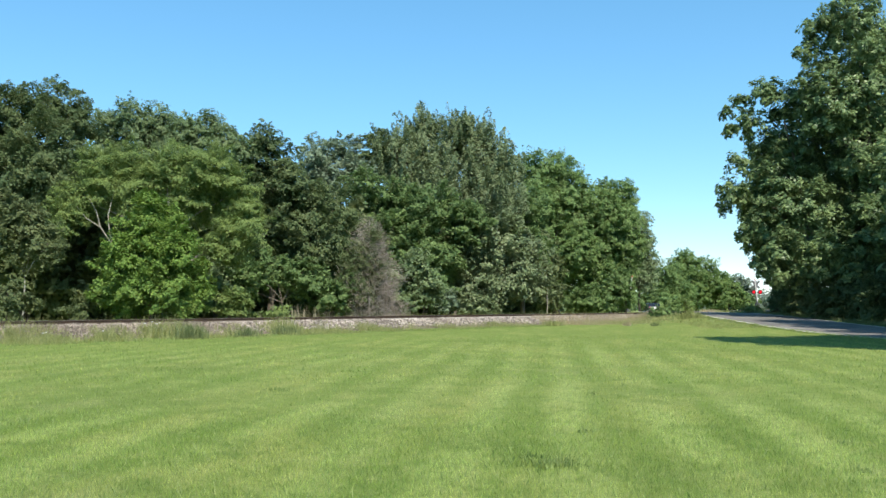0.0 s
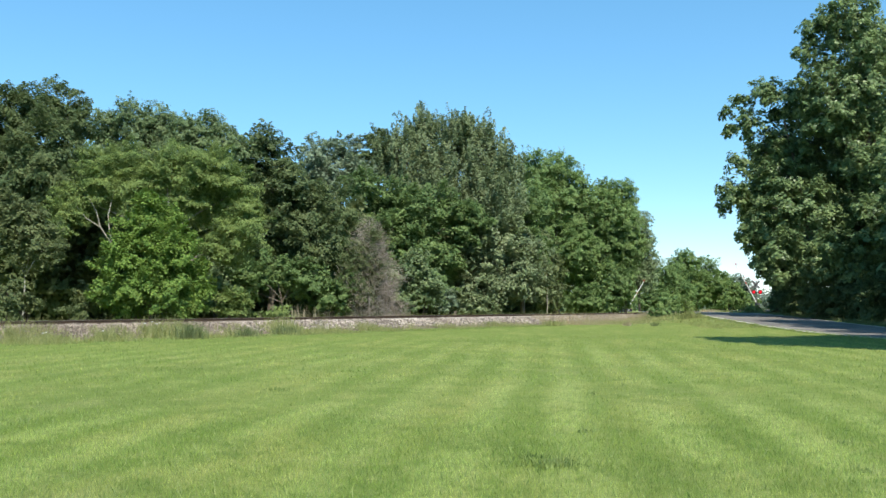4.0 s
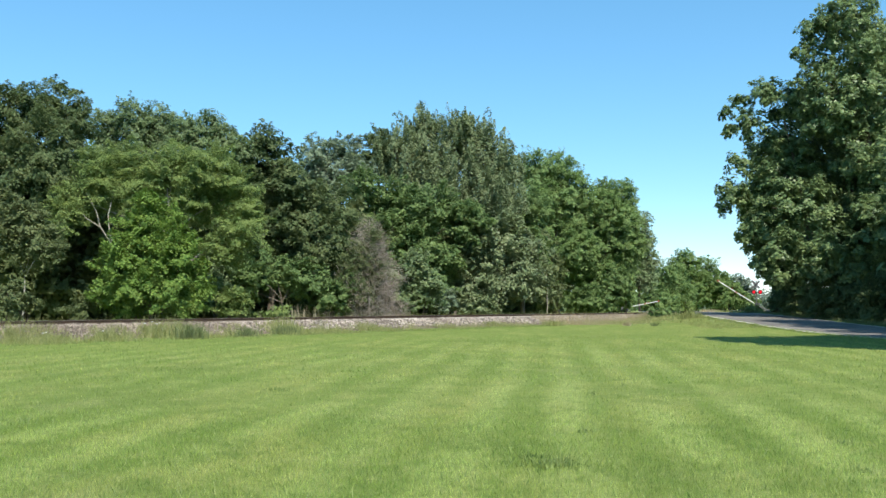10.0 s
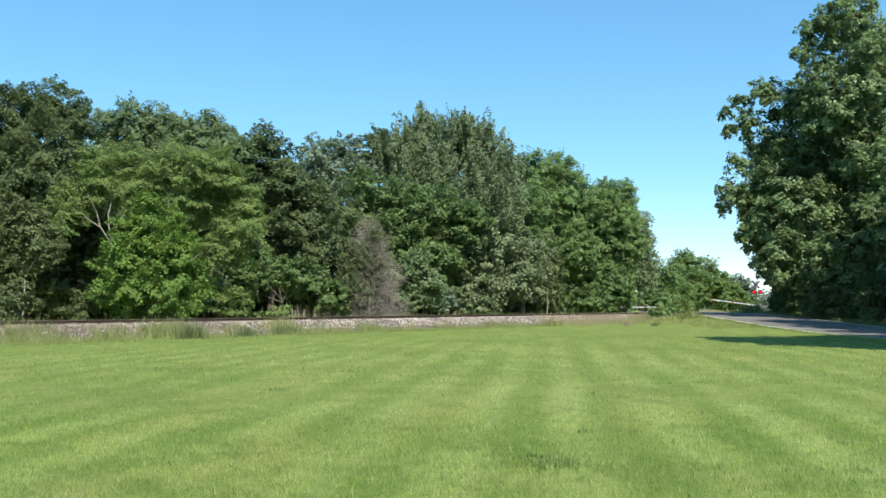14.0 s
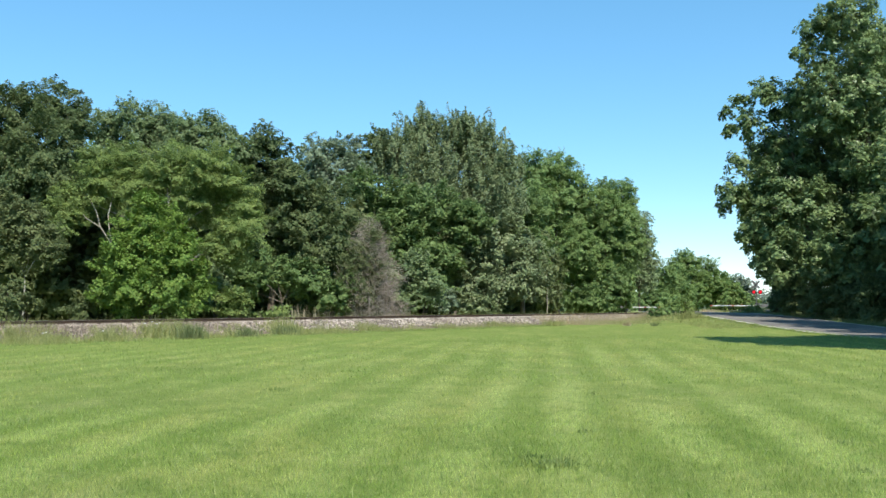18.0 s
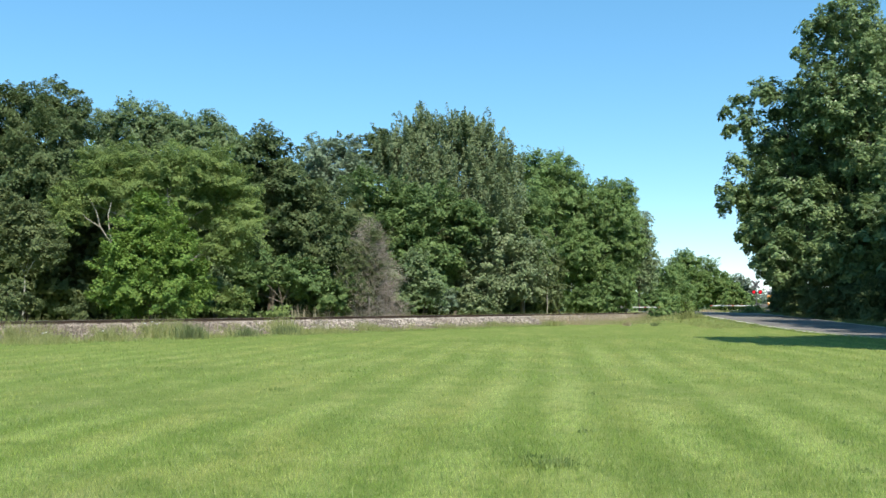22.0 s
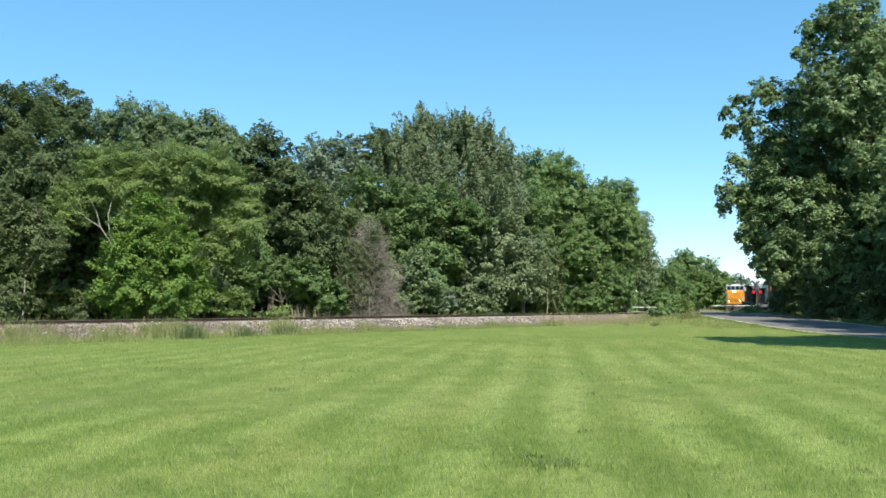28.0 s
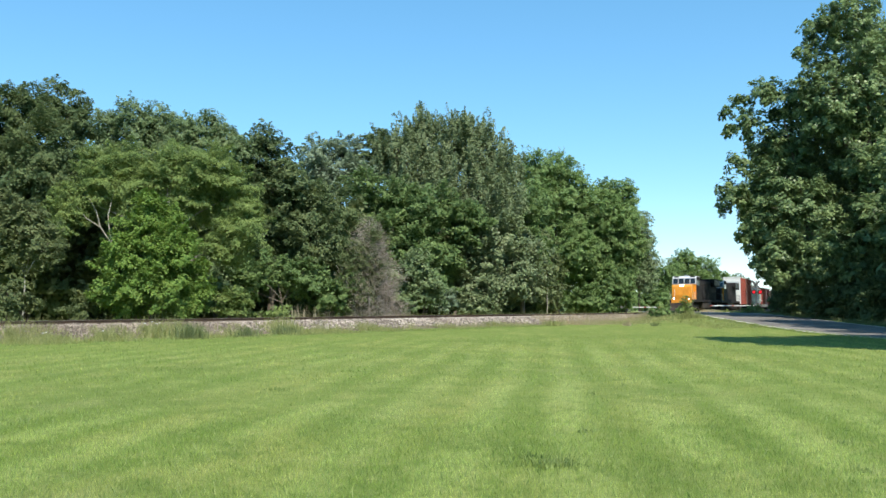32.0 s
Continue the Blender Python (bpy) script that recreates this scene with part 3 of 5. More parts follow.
tree("broadleaf_tree", "dark", -14.3, 72.0, [(-0.9, -0.1, 15.2, 1.6), (0.1, 1.3, 13.9, 1.9), (-1.9, 0.3, 13.2, 1.5), (1.1, -1.0, 10.8, 2.4), (-0.7, 0.6, 8.7, 2.4), (2.7, -0.1, 9.5, 2.3), (4.0, -1.7, 6.9, 2.4), (5.1, 0.9, 9.6, 1.9), (2.0, -0.8, 5.6, 2.1), (4.7, -1.4, 4.6, 1.5)],
     "dark green tree with a narrow rounded top")
tree("maple_tree", "green", -11.9, 66.0, [(-2.6, -0.8, 3.7, 1.4), (-0.9, 1.3, 4.2, 1.6), (1.1, -0.1, 3.7, 1.4), (-3.6, -1.1, 3.1, 0.9), (2.3, 0.4, 3.6, 1.1)],
     "low spreading green maple with drooping limbs")
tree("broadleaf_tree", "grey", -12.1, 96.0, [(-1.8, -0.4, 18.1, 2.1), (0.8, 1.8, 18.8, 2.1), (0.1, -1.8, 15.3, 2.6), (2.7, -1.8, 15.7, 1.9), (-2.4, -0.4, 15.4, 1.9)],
     "distant tree top, haze put into its pale grey-green leaves")
tree("broadleaf_tree", "dark", -7.4, 98.0, [(-0.1, -0.1, 20.3, 1.4), (-0.4, -0.7, 17.9, 2.1), (1.3, 0.1, 19.5, 1.6)],
     "dark slender tree top")
tree("poplar_tree", "silver", 1.0, 97.0, [(0.2, -0.2, 21.3, 1.8), (-3.7, 1.5, 21.4, 2.2), (2.9, 0.5, 20.4, 2.3), (-6.2, -1.0, 18.2, 2.5), (-1.8, 1.6, 18.6, 3.2), (4.0, 0.1, 17.9, 2.8), (5.6, -1.4, 15.8, 2.4), (-5.0, 0.6, 15.2, 3.1), (0.0, -0.8, 14.6, 3.5), (4.4, -2.7, 12.7, 3.0), (6.3, -2.3, 12.7, 1.8), (1.3, 1.0, 22.2, 1.1), (-2.5, 0.5, 22.1, 1.1), (-1.5, -1.5, 12.5, 3.0), (2.0, 0.5, 12.0, 3.0)],
     "large silvery grey-green cottonwood, tallest in the wood", sway=0.4, leaf=0.23, cover=1.8, habit="plume")
tree("broadleaf_tree", "green", -3.1, 86.0, [(-5.1, -0.1, 13.0, 2.0), (-1.7, 1.7, 11.6, 2.7), (1.7, 0.5, 10.8, 2.6), (-2.1, -1.2, 8.3, 2.3), (4.0, 1.6, 9.9, 2.8), (0.8, -0.5, 6.8, 2.9), (5.7, -0.3, 10.0, 2.0), (-4.3, 1.6, 11.1, 1.9), (-1.6, -0.4, 5.6, 2.2), (2.6, -1.6, 4.9, 2.5), (0.5, -2.7, 3.3, 2.1)],
     "mid-green tree with a broad leafy crown")
tree("broadleaf_tree", "silver", 5.8, 88.0, [(-0.3, -0.1, 8.2, 2.6), (2.2, 1.5, 7.0, 2.6), (-2.1, 0.1, 6.1, 2.6), (0.7, -2.1, 4.2, 2.7), (3.3, 0.2, 4.1, 1.9), (-3.2, -0.8, 3.5, 2.0), (-1.1, -1.8, 2.5, 1.8), (-4.8, -0.0, 2.8, 1.7)],
     "grey-green tree with dense foliage down to the track")
tree("broadleaf_tree", "green", 9.5, 104.0, [(-0.4, -1.0, 11.4, 2.7), (1.1, 1.8, 13.8, 2.2), (-1.7, -0.3, 9.8, 2.7), (0.9, -1.8, 8.3, 2.5), (-0.0, -0.5, 5.7, 2.6)],
     "green tree between the cottonwood and the locusts")
tree("locust_tree", "fern", 15.9, 122.0, [(-2.6, -0.1, 20.9, 2.7), (0.7, 2.3, 20.6, 2.9), (2.9, 0.6, 17.9, 2.7), (-2.8, -1.0, 16.1, 3.5), (2.2, 1.9, 14.2, 4.0), (-1.9, -0.4, 11.2, 3.2), (2.6, -2.0, 9.5, 3.1), (1.3, 0.1, 6.5, 3.6), (-1.7, -1.3, 4.9, 2.6)],
     "feathery mid-green tree with rounded domes", leaf=0.30, cover=1.8, habit="feather")
tree("broadleaf_tree", "fern", 22.6, 124.0, [(-1.2, -0.7, 15.2, 3.1), (1.1, 1.9, 17.5, 2.2), (3.1, 1.0, 17.1, 2.4), (2.1, -1.0, 13.0, 3.4), (0.7, 1.2, 9.5, 4.0), (-2.4, -0.8, 7.5, 3.2), (3.5, -1.3, 9.3, 2.7), (-1.6, -0.2, 3.3, 2.7), (1.4, -1.3, 4.5, 3.4)],
     "full green tree beside the level crossing road", leaf=0.30, cover=1.8, habit="feather")
tree("broadleaf_tree", "dark", 22.6, 142.0, [(-4.5, -0.2, 18.4, 3.9), (1.4, 2.0, 14.9, 4.4), (5.6, -0.5, 12.8, 3.7), (-3.1, -3.3, 10.8, 4.4), (2.8, -0.5, 8.2, 4.5), (-6.6, -1.7, 9.1, 4.1), (5.8, -3.5, 7.2, 3.4)],
     "dark broadleaf tree standing inside the wood")
tree("broadleaf_tree", "sage", 29.3, 130.0, [(-0.3, -0.6, 13.4, 2.1), (1.0, 0.5, 10.7, 1.7), (1.5, -0.7, 7.6, 1.7), (-0.5, -1.4, 9.3, 2.2), (-1.5, 1.7, 15.5, 1.7), (0.7, -1.1, 5.1, 1.9), (-1.3, -1.7, 5.9, 1.9)],
     "thin grey-green tree with drooping twigs", leaf=0.32, cover=1.5, girth=0.14, habit="feather")
tree("broadleaf_tree", "spring", 56.6, 195.0, [(-2.3, -0.1, 11.7, 2.6), (2.7, 1.5, 9.5, 2.9), (-0.8, -1.5, 5.9, 3.7), (3.8, -2.1, 6.2, 2.8), (-3.6, 1.0, 7.6, 2.9), (2.8, -1.9, 3.8, 3.1)],
     "far bright green tree beyond the track", leaf=0.40, cover=2.1, habit="dense")
tree("broadleaf_tree", "spring", 64.9, 198.0, [(-0.9, -0.1, 7.0, 2.0), (0.9, 0.2, 4.7, 2.3), (1.9, -1.5, 3.4, 2.0), (-2.7, -2.6, 3.4, 2.3)],
     "far bright green tree beyond the track", leaf=0.40, cover=2.1, habit="dense")
tree("broadleaf_tree", "fern", 48.1, 185.0, [(0.2, -0.1, 8.5, 2.7), (-1.2, 0.9, 5.7, 2.7), (1.6, -1.0, 4.2, 3.2), (-1.2, -2.5, 3.0, 2.7), (3.1, -0.5, 2.1, 2.4)],
     "far green tree beyond the track", leaf=0.30, cover=1.8, habit="feather")
tree("broadleaf_tree", "dark", 63.4, 222.0, [(-2.0, -0.1, 10.3, 2.6), (2.6, 0.9, 7.4, 2.9), (6.0, -1.1, 5.5, 2.4), (-5.2, -1.2, 7.7, 2.7), (-0.1, -0.6, 4.1, 2.9), (9.8, -1.2, 4.1, 1.9)],
     "dark green trees behind the far bushes")
tree("birch_sapling", "olive", 11.7, 98.0, [(-0.2, -0.4, 5.6, 0.6), (0.3, -0.2, 4.4, 0.6), (-0.1, 0.2, 6.8, 0.4)],
     "slim pale-barked sapling beside the track", leaf=0.25, pale=True, girth=0.07, cover=1.0)
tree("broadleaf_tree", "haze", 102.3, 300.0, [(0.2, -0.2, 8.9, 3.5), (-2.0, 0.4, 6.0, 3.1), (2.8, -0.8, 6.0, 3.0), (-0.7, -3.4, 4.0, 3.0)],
     "distant green tree beyond the track, haze put into its leaf colour")
tree("oak_tree", "oak", 52.6, 112.0, [(-2.4, -0.2, 22.2, 4.03), (2.4, 2.2, 17.4, 5.82), (-4.4, -2.5, 10.2, 4.03), (-2.0, -6.4, 8.6, 5.38), (5.7, 0.3, 11.9, 6.5), (6.0, 3.5, 22.9, 5.82)],
     "dark green oak standing behind the roadside oaks", sway=0.4, leaf=0.36, cover=1.5, habit="cluster")
tree("oak_tree", "oak", 33.7, 78.0, [(-4.9, -0.1, 20.5, 1.2), (-7.9, 0.5, 18.6, 0.6), (-6.0, 0.3, 17.7, 1.3), (-2.1, 0.0, 19.6, 2.2), (-3.5, 1.5, 15.7, 2.4), (-6.9, 0.2, 14.0, 1.1), (-7.7, -0.6, 11.1, 1.4), (-5.0, 1.0, 11.4, 2.2), (-0.7, 1.1, 15.1, 3.3), (-5.1, -1.0, 8.3, 1.9), (-2.4, -2.7, 9.2, 3.2), (-3.6, -0.5, 5.7, 2.4), (-5.6, -0.5, 5.2, 0.8), (2.9, 3.5, 12.3, 3.1), (1.2, 0.0, 6.7, 2.5), (-5.9, -0.3, 6.7, 0.8), (-7.7, -0.0, 17.0, 0.7), (-6.3, 0.8, 19.8, 0.8), (-8.4, -0.0, 9.8, 0.7), (-3.5, -0.7, 12.3, 2.8), (-6.9, -1.0, 7.7, 1.0), (0.0, 1.3, 19.4, 1.7), (2.1, -1.3, 7.1, 2.8), (-4.8, -5.0, 5.8, 1.7), (-5.5, -4.5, 3.9, 1.3), (-3.3, -4.5, 3.5, 1.5), (-6.3, -4.0, 4.6, 0.8), (-2.3, -5.0, 5.0, 1.6), (-0.7, -5.0, 3.9, 1.2), (-6.6, -5.0, 4.3, 0.7)],
     "large dark green oak overhanging the road", sway=0.4, leaf=0.30, cover=1.5, habit="cluster")
tree("oak_tree", "oak", 37.7, 75.0, [(-2.2, -0.1, 26.9, 2.4), (1.3, 2.5, 24.4, 3.7), (-4.5, 0.4, 22.6, 1.5), (-3.5, -0.8, 19.8, 2.8), (-1.4, 1.3, 15.4, 3.6), (0.8, 0.5, 18.5, 3.3), (0.8, 3.5, 9.6, 3.4), (3.3, 1.8, 13.7, 4.5), (3.2, 1.7, 25.2, 2.8), (-3.2, 0.2, 25.0, 1.1), (-1.1, -2.5, 5.9, 2.1), (-3.3, 0.8, 27.3, 1.0), (-5.7, 0.2, 20.7, 1.3), (-4.5, -0.9, 17.7, 2.2), (-4.9, 0.7, 24.6, 0.8), (-0.7, 3.0, 12.1, 2.6), (-6.2, -5.5, 5.5, 1.1), (-4.6, -6.0, 6.5, 1.3), (-5.5, -6.0, 4.2, 0.9), (-6.8, -5.5, 6.7, 0.9), (-3.5, -6.0, 4.9, 1.1), (-7.4, -5.5, 4.3, 0.7), (-0.6, -3.0, 10.6, 2.2), (0.6, -3.2, 7.6, 2.0), (-1.2, -3.0, 13.4, 2.0), (-1.6, -2.2, 23.4, 1.7), (-1.0, -2.0, 20.5, 1.8), (-5.9, 0.3, 24.0, 0.9), (-5.2, 0.2, 26.2, 1.0), (-3.8, -5.5, 6.3, 1.3), (-2.6, -5.8, 7.8, 1.4), (-2.2, -5.8, 5.6, 1.2), (-3.4, -5.0, 9.2, 1.2)],
     "tall dark green oak beside the road", sway=0.4, leaf=0.27, cover=1.5, habit="cluster")



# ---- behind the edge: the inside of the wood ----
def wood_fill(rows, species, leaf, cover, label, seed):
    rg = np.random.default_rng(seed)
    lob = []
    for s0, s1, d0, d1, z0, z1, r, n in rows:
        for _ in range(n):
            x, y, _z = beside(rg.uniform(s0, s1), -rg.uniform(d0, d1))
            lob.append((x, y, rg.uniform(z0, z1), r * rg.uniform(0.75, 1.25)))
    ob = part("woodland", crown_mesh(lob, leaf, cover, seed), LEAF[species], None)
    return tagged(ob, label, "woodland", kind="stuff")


# filler in the dark leaf colour, in place of shade under the canopy
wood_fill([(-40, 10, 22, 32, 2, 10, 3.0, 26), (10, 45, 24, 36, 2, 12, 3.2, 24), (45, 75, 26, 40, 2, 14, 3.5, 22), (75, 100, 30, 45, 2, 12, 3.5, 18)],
          "dark", 0.8, 1.25, "dense inside of the wood, shade put into its dark green leaves", 901)
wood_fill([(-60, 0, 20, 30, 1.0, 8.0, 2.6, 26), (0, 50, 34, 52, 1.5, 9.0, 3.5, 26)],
          "dark", 0.8, 1.2, "wood behind the edge trees, shade put into its dark leaf colour", 902)
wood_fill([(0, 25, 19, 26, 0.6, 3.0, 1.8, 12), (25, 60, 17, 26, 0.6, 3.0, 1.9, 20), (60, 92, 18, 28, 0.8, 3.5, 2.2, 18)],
          "dark", 0.42, 1.1, "leafy undergrowth between the trunks, shade put into its dark leaf colour", 906)
wood_fill([(2, 30, 15, 22, 3, 11, 2.2, 26), (30, 66, 14, 24, 3, 12, 2.4, 34), (66, 92, 14, 24, 4, 13, 2.6, 22), (32, 52, 24, 34, 5, 14, 2.8, 18), (8, 32, 24, 32, 5, 13, 2.6, 14)],
          "olive", 0.45, 1.2, "shaded green crowns between the edge trees", 907)
wood_fill([(150, 260, 42, 75, 0.5, 2.5, 3.0, 40), (95, 150, 60, 120, 1, 6, 4.0, 40)],
          "mid", 1.1, 1.3, "distant green wood beyond the crossing", 903)


def far_treeline(x0, x1, y0, y1, n, seed):
    g = np.random.default_rng(seed)
    lob = [(a, b, g.uniform(1, 5), g.uniform(4, 7)) for a, b in zip(g.uniform(x0, x1, n), g.uniform(y0, y1, n))]
    return tagged(part("far_woods", crown_mesh(lob, 2.0, 1.2, seed), LEAF["haze"], None), "distant line of trees, haze put into its leaf colour", "woodland", kind="stuff")


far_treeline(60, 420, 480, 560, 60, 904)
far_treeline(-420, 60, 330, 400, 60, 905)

# ---- unseen roadside trees, added to shade the lawn, the road and the train ----
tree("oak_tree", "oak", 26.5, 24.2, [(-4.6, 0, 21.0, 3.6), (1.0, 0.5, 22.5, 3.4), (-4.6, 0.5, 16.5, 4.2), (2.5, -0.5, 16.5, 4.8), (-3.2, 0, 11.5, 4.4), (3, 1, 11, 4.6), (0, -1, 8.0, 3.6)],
     "tall unseen roadside oak that shades the lawn", leaf=0.6)
tree("oak_tree", "oak", 33.0, 37.0, [(0, 0, 18.0, 3.6), (-2.0, 0.5, 14.0, 4.2), (2.5, -0.5, 13.5, 4.4), (0, 0, 9.5, 4.4)], "unseen roadside oak added to shade the road", leaf=0.6)
tree("oak_tree", "oak", 39.5, 45.0, [(0, 0, 18.5, 3.8), (-2.0, 0.5, 14.0, 4.4), (2.5, -0.5, 13.5, 4.4), (0, 0, 9.0, 4.4), (-1, 1, 5, 3)], "unseen roadside oak added to shade the road", leaf=0.6)
tree("oak_tree", "oak", 44.5, 53.0, [(0, 0, 18.5, 3.8), (-2.0, 0.5, 14.5, 4.4), (2.5, -0.5, 13.5, 4.4), (0, 0, 9.0, 4.4), (-1, 1, 5, 3)], "unseen roadside oak added to shade the thicket", leaf=0.6)
tree("oak_tree", "oak", 32.6, 53.0, [(0, 0, 17.0, 3.0), (-0.8, 0.4, 13.5, 3.2), (1.6, -0.4, 12.0, 3.2), (0.4, 0.8, 8.6, 3.0), (0.5, 1.0, 5.2, 2.4)], "unseen roadside oak added for shade across the road", leaf=0.45)
tree("oak_tree", "oak", 35.2, 62.0, [(-0.6, 0.4, 11.5, 2.8), (1.6, -0.4, 11.0, 3.2), (0.2, 0.8, 7.4, 2.8), (0.2, 1.0, 4.4, 2.4)], "unseen roadside oak added for shade across the road", leaf=0.45)
tree("oak_tree", "oak", 30.8, 46.0, [(0, 0, 15.5, 2.6), (-0.8, 0.6, 12.5, 2.8), (1.4, -0.4, 11.0, 2.6), (0.4, 0.8, 8.0, 2.6)], "unseen roadside oak added for shade across the road", leaf=0.45)
# trees out of sight beside the track, spaced to shade the passing train
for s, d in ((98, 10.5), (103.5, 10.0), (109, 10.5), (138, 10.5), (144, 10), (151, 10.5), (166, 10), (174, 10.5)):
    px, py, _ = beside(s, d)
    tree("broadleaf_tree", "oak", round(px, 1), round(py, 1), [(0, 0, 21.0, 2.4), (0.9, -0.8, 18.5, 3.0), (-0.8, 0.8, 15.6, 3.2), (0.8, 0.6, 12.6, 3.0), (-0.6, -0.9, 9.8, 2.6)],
         "tall dark leafy tree out of sight beside the track, added for shade", leaf=0.5, cover=1.9)


# ---- shrubs and thickets ----
def shrub(species, x, y, lobes, label, cover=2.0, leaf=None, sway=0.3):
    """A shrub: a few stems and a low crown of leaf clumps."""
    global tree_seed
    tree_seed += 1
    rg = random.Random(tree_seed)
    base = thing("shrub", pose(x, y, float(ground_z(x, y))), label, "shrub", "shrubs")
    for dx, dy, z, r in lobes:
        bm = B()
        for _ in range(3):
            e = Vector((dx + rg.uniform(-.6, .6) * r, dy + rg.uniform(-.6, .6) * r, z + rg.uniform(-.2, .7) * r))
            q = Vector((dx * 0.3 + rg.uniform(-.15, .15), dy * 0.3 + rg.uniform(-.15, .15), -0.15))
            tube(bm, [q, q.lerp(e, 0.5) + Vector((rg.uniform(-.1, .1), rg.uniform(-.1, .1), 0.1)), e], [0.035, 0.024, 0.006], 5)
        part("stem", bm, BARK, base)
    crown = part("crown", crown_mesh(lobes, leaf or max(0.13, 0.0031 * y), cover, tree_seed), LEAF[species], base)
    SWAY.append((crown, sway, tree_seed * 1.7))
    return base


shrub("olive", -22.7, 46.0, [(0.3, -0.4, 1.8, 0.73), (0.9, 0.1, 1.6, 0.54), (-0.7, -0.1, 1.6, 0.67), (-0.3, -0.3, 2.1, 0.53)],
      "low olive-green shrub at the wood's edge")
shrub("olive", -20.9, 50.0, [(0.1, -0.3, 1.4, 0.51), (0.6, 0.1, 1.6, 0.44), (-0.6, -0.0, 1.3, 0.36)],
      "low green shrub at the wood's edge")
shrub("lime", -12.9, 54.0, [(-0.1, -0.5, 1.8, 0.78), (0.7, 0.1, 1.5, 0.59), (-0.7, -0.1, 1.4, 0.55), (0.3, -0.3, 1.3, 0.55)],
      "pale olive shrub beside the track")
shrub("lime", -10.9, 56.0, [(0.0, 0.0, 1.0, 0.45), (0.5, 0.1, 1.3, 0.4), (-0.5, 0.0, 0.8, 0.4)],
      "pale olive shrub beside the reeds", cover=1.5)
shrub("mid", -16.5, 64.0, [(0.1, -0.6, 3.3, 0.92), (0.5, 0.2, 4.5, 1.03), (-0.6, -0.1, 2.0, 0.74)],
      "green shrub under the trees")
shrub("green", -8.1, 66.0, [(-0.1, -0.6, 2.3, 1.05), (-1.1, 0.2, 1.6, 0.77), (0.8, -0.1, 3.1, 0.96), (0.5, -0.3, 1.6, 0.67)],
      "green shrub beside the dead conifer")
shrub("mid", -2.2, 76.0, [(-0.2, -0.7, 5.3, 1.1), (-0.9, 0.3, 3.9, 1.44), (0.6, -0.2, 3.6, 1.43), (-0.6, -0.6, 2.1, 1.21), (1.2, 0.4, 2.4, 1.0)],
      "yellow-green leafy shrub beside the track")
shrub("grey", 0.1, 80.0, [(-0.4, -0.5, 1.7, 0.81), (0.4, 0.2, 2.1, 0.82)],
      "grey twiggy shrub beside the track")
shrub("silver", 3.0, 84.0, [(-0.0, -0.6, 1.7, 0.97), (1.2, 0.2, 1.4, 0.86), (-1.2, -0.1, 1.4, 0.73)],
      "grey-green shrub under the trees")
shrub("olive", 12.5, 100.0, [(-0.0, -0.6, 2.0, 1.01), (0.6, 0.2, 3.3, 0.88), (-0.6, -0.1, 1.4, 0.73)],
      "yellowish shrub beside the track")
shrub("green", 17.7, 108.0, [(-0.3, -1.0, 2.4, 1.71), (1.8, 0.4, 2.1, 1.58), (-1.6, -0.2, 1.7, 1.26)],
      "dense green shrub near the crossing")
shrub("green", 22.2, 112.0, [(-0.2, -1.1, 3.2, 1.78), (0.9, 0.4, 4.6, 1.47), (-0.7, -0.1, 1.4, 1.14)],
      "dense green shrub near the crossing")
shrub("fern", 39.0, 150.0, [(-0.9, -0.8, 2.0, 1.3), (0.9, 0.3, 1.8, 1.31), (-0.0, -0.1, 1.3, 0.98)],
      "bright green bush beyond the crossing")
shrub("green", 41.4, 175.0, [(-1.8, -1.1, 2.4, 1.77), (0.3, 0.4, 3.4, 1.79), (1.8, -0.2, 2.4, 1.65), (-0.6, -0.6, 1.2, 1.27)],
      "green bushes beyond the crossing road")
shrub("fern", 43.4, 185.0, [(-3.3, -1.3, 3.6, 2.14), (1.3, 0.5, 6.1, 2.3), (2.9, -0.2, 4.9, 2.02), (0.4, -1.0, 8.4, 2.14), (-1.0, 0.8, 6.7, 2.16)],
      "green bushes beyond the crossing road")
shrub("mid", 25.9, 128.0, [(0.1, -0.9, 2.6, 1.48), (-1.1, 0.4, 3.0, 1.68), (1.0, -0.1, 4.1, 1.21)],
      "green shrub behind the far crossing signal")
shrub("fern", 23.5, 112.0, [(0.1, -0.5, 2.6, 0.81), (-0.3, 0.2, 1.6, 0.73), (0.2, -0.1, 1.1, 0.49)],
      "green shrub hiding the far signal")
shrub("lime", 22.1, 79.5, [(0.1, -0.1, 1.0, 0.34), (-0.3, 0.1, 0.6, 0.36), (0.3, 0.0, 0.5, 0.34), (0.0, 0.2, 1.4, 0.24)],
      "pale green leafy bush on the bank before the crossing", cover=1.5)
shrub("lime", 32.3, 91.5, [(0.0, 0.0, 0.42, 0.36), (0.5, 0.3, 0.45, 0.34), (-0.3, -0.1, 0.3, 0.3), (1.0, 0.4, 0.4, 0.36)],
      "grey-green bush on the verge before the signal mast", cover=1.5)
shrub("fern", 20.4, 82.0, [(0.0, 0.0, 0.5, 0.45), (-0.8, 0.2, 0.35, 0.4), (0.7, 0.1, 0.35, 0.35)],
      "low green bush on the bank before the crossing", cover=1.6)
shrub("green", 69.0, 205.0, [(-1.5, -1.3, 2.6, 2.08), (1.7, 0.4, 2.2, 1.79), (3.5, -0.2, 2.6, 1.79), (-4.0, -0.9, 1.9, 1.78)],
      "green bushes beyond the track")
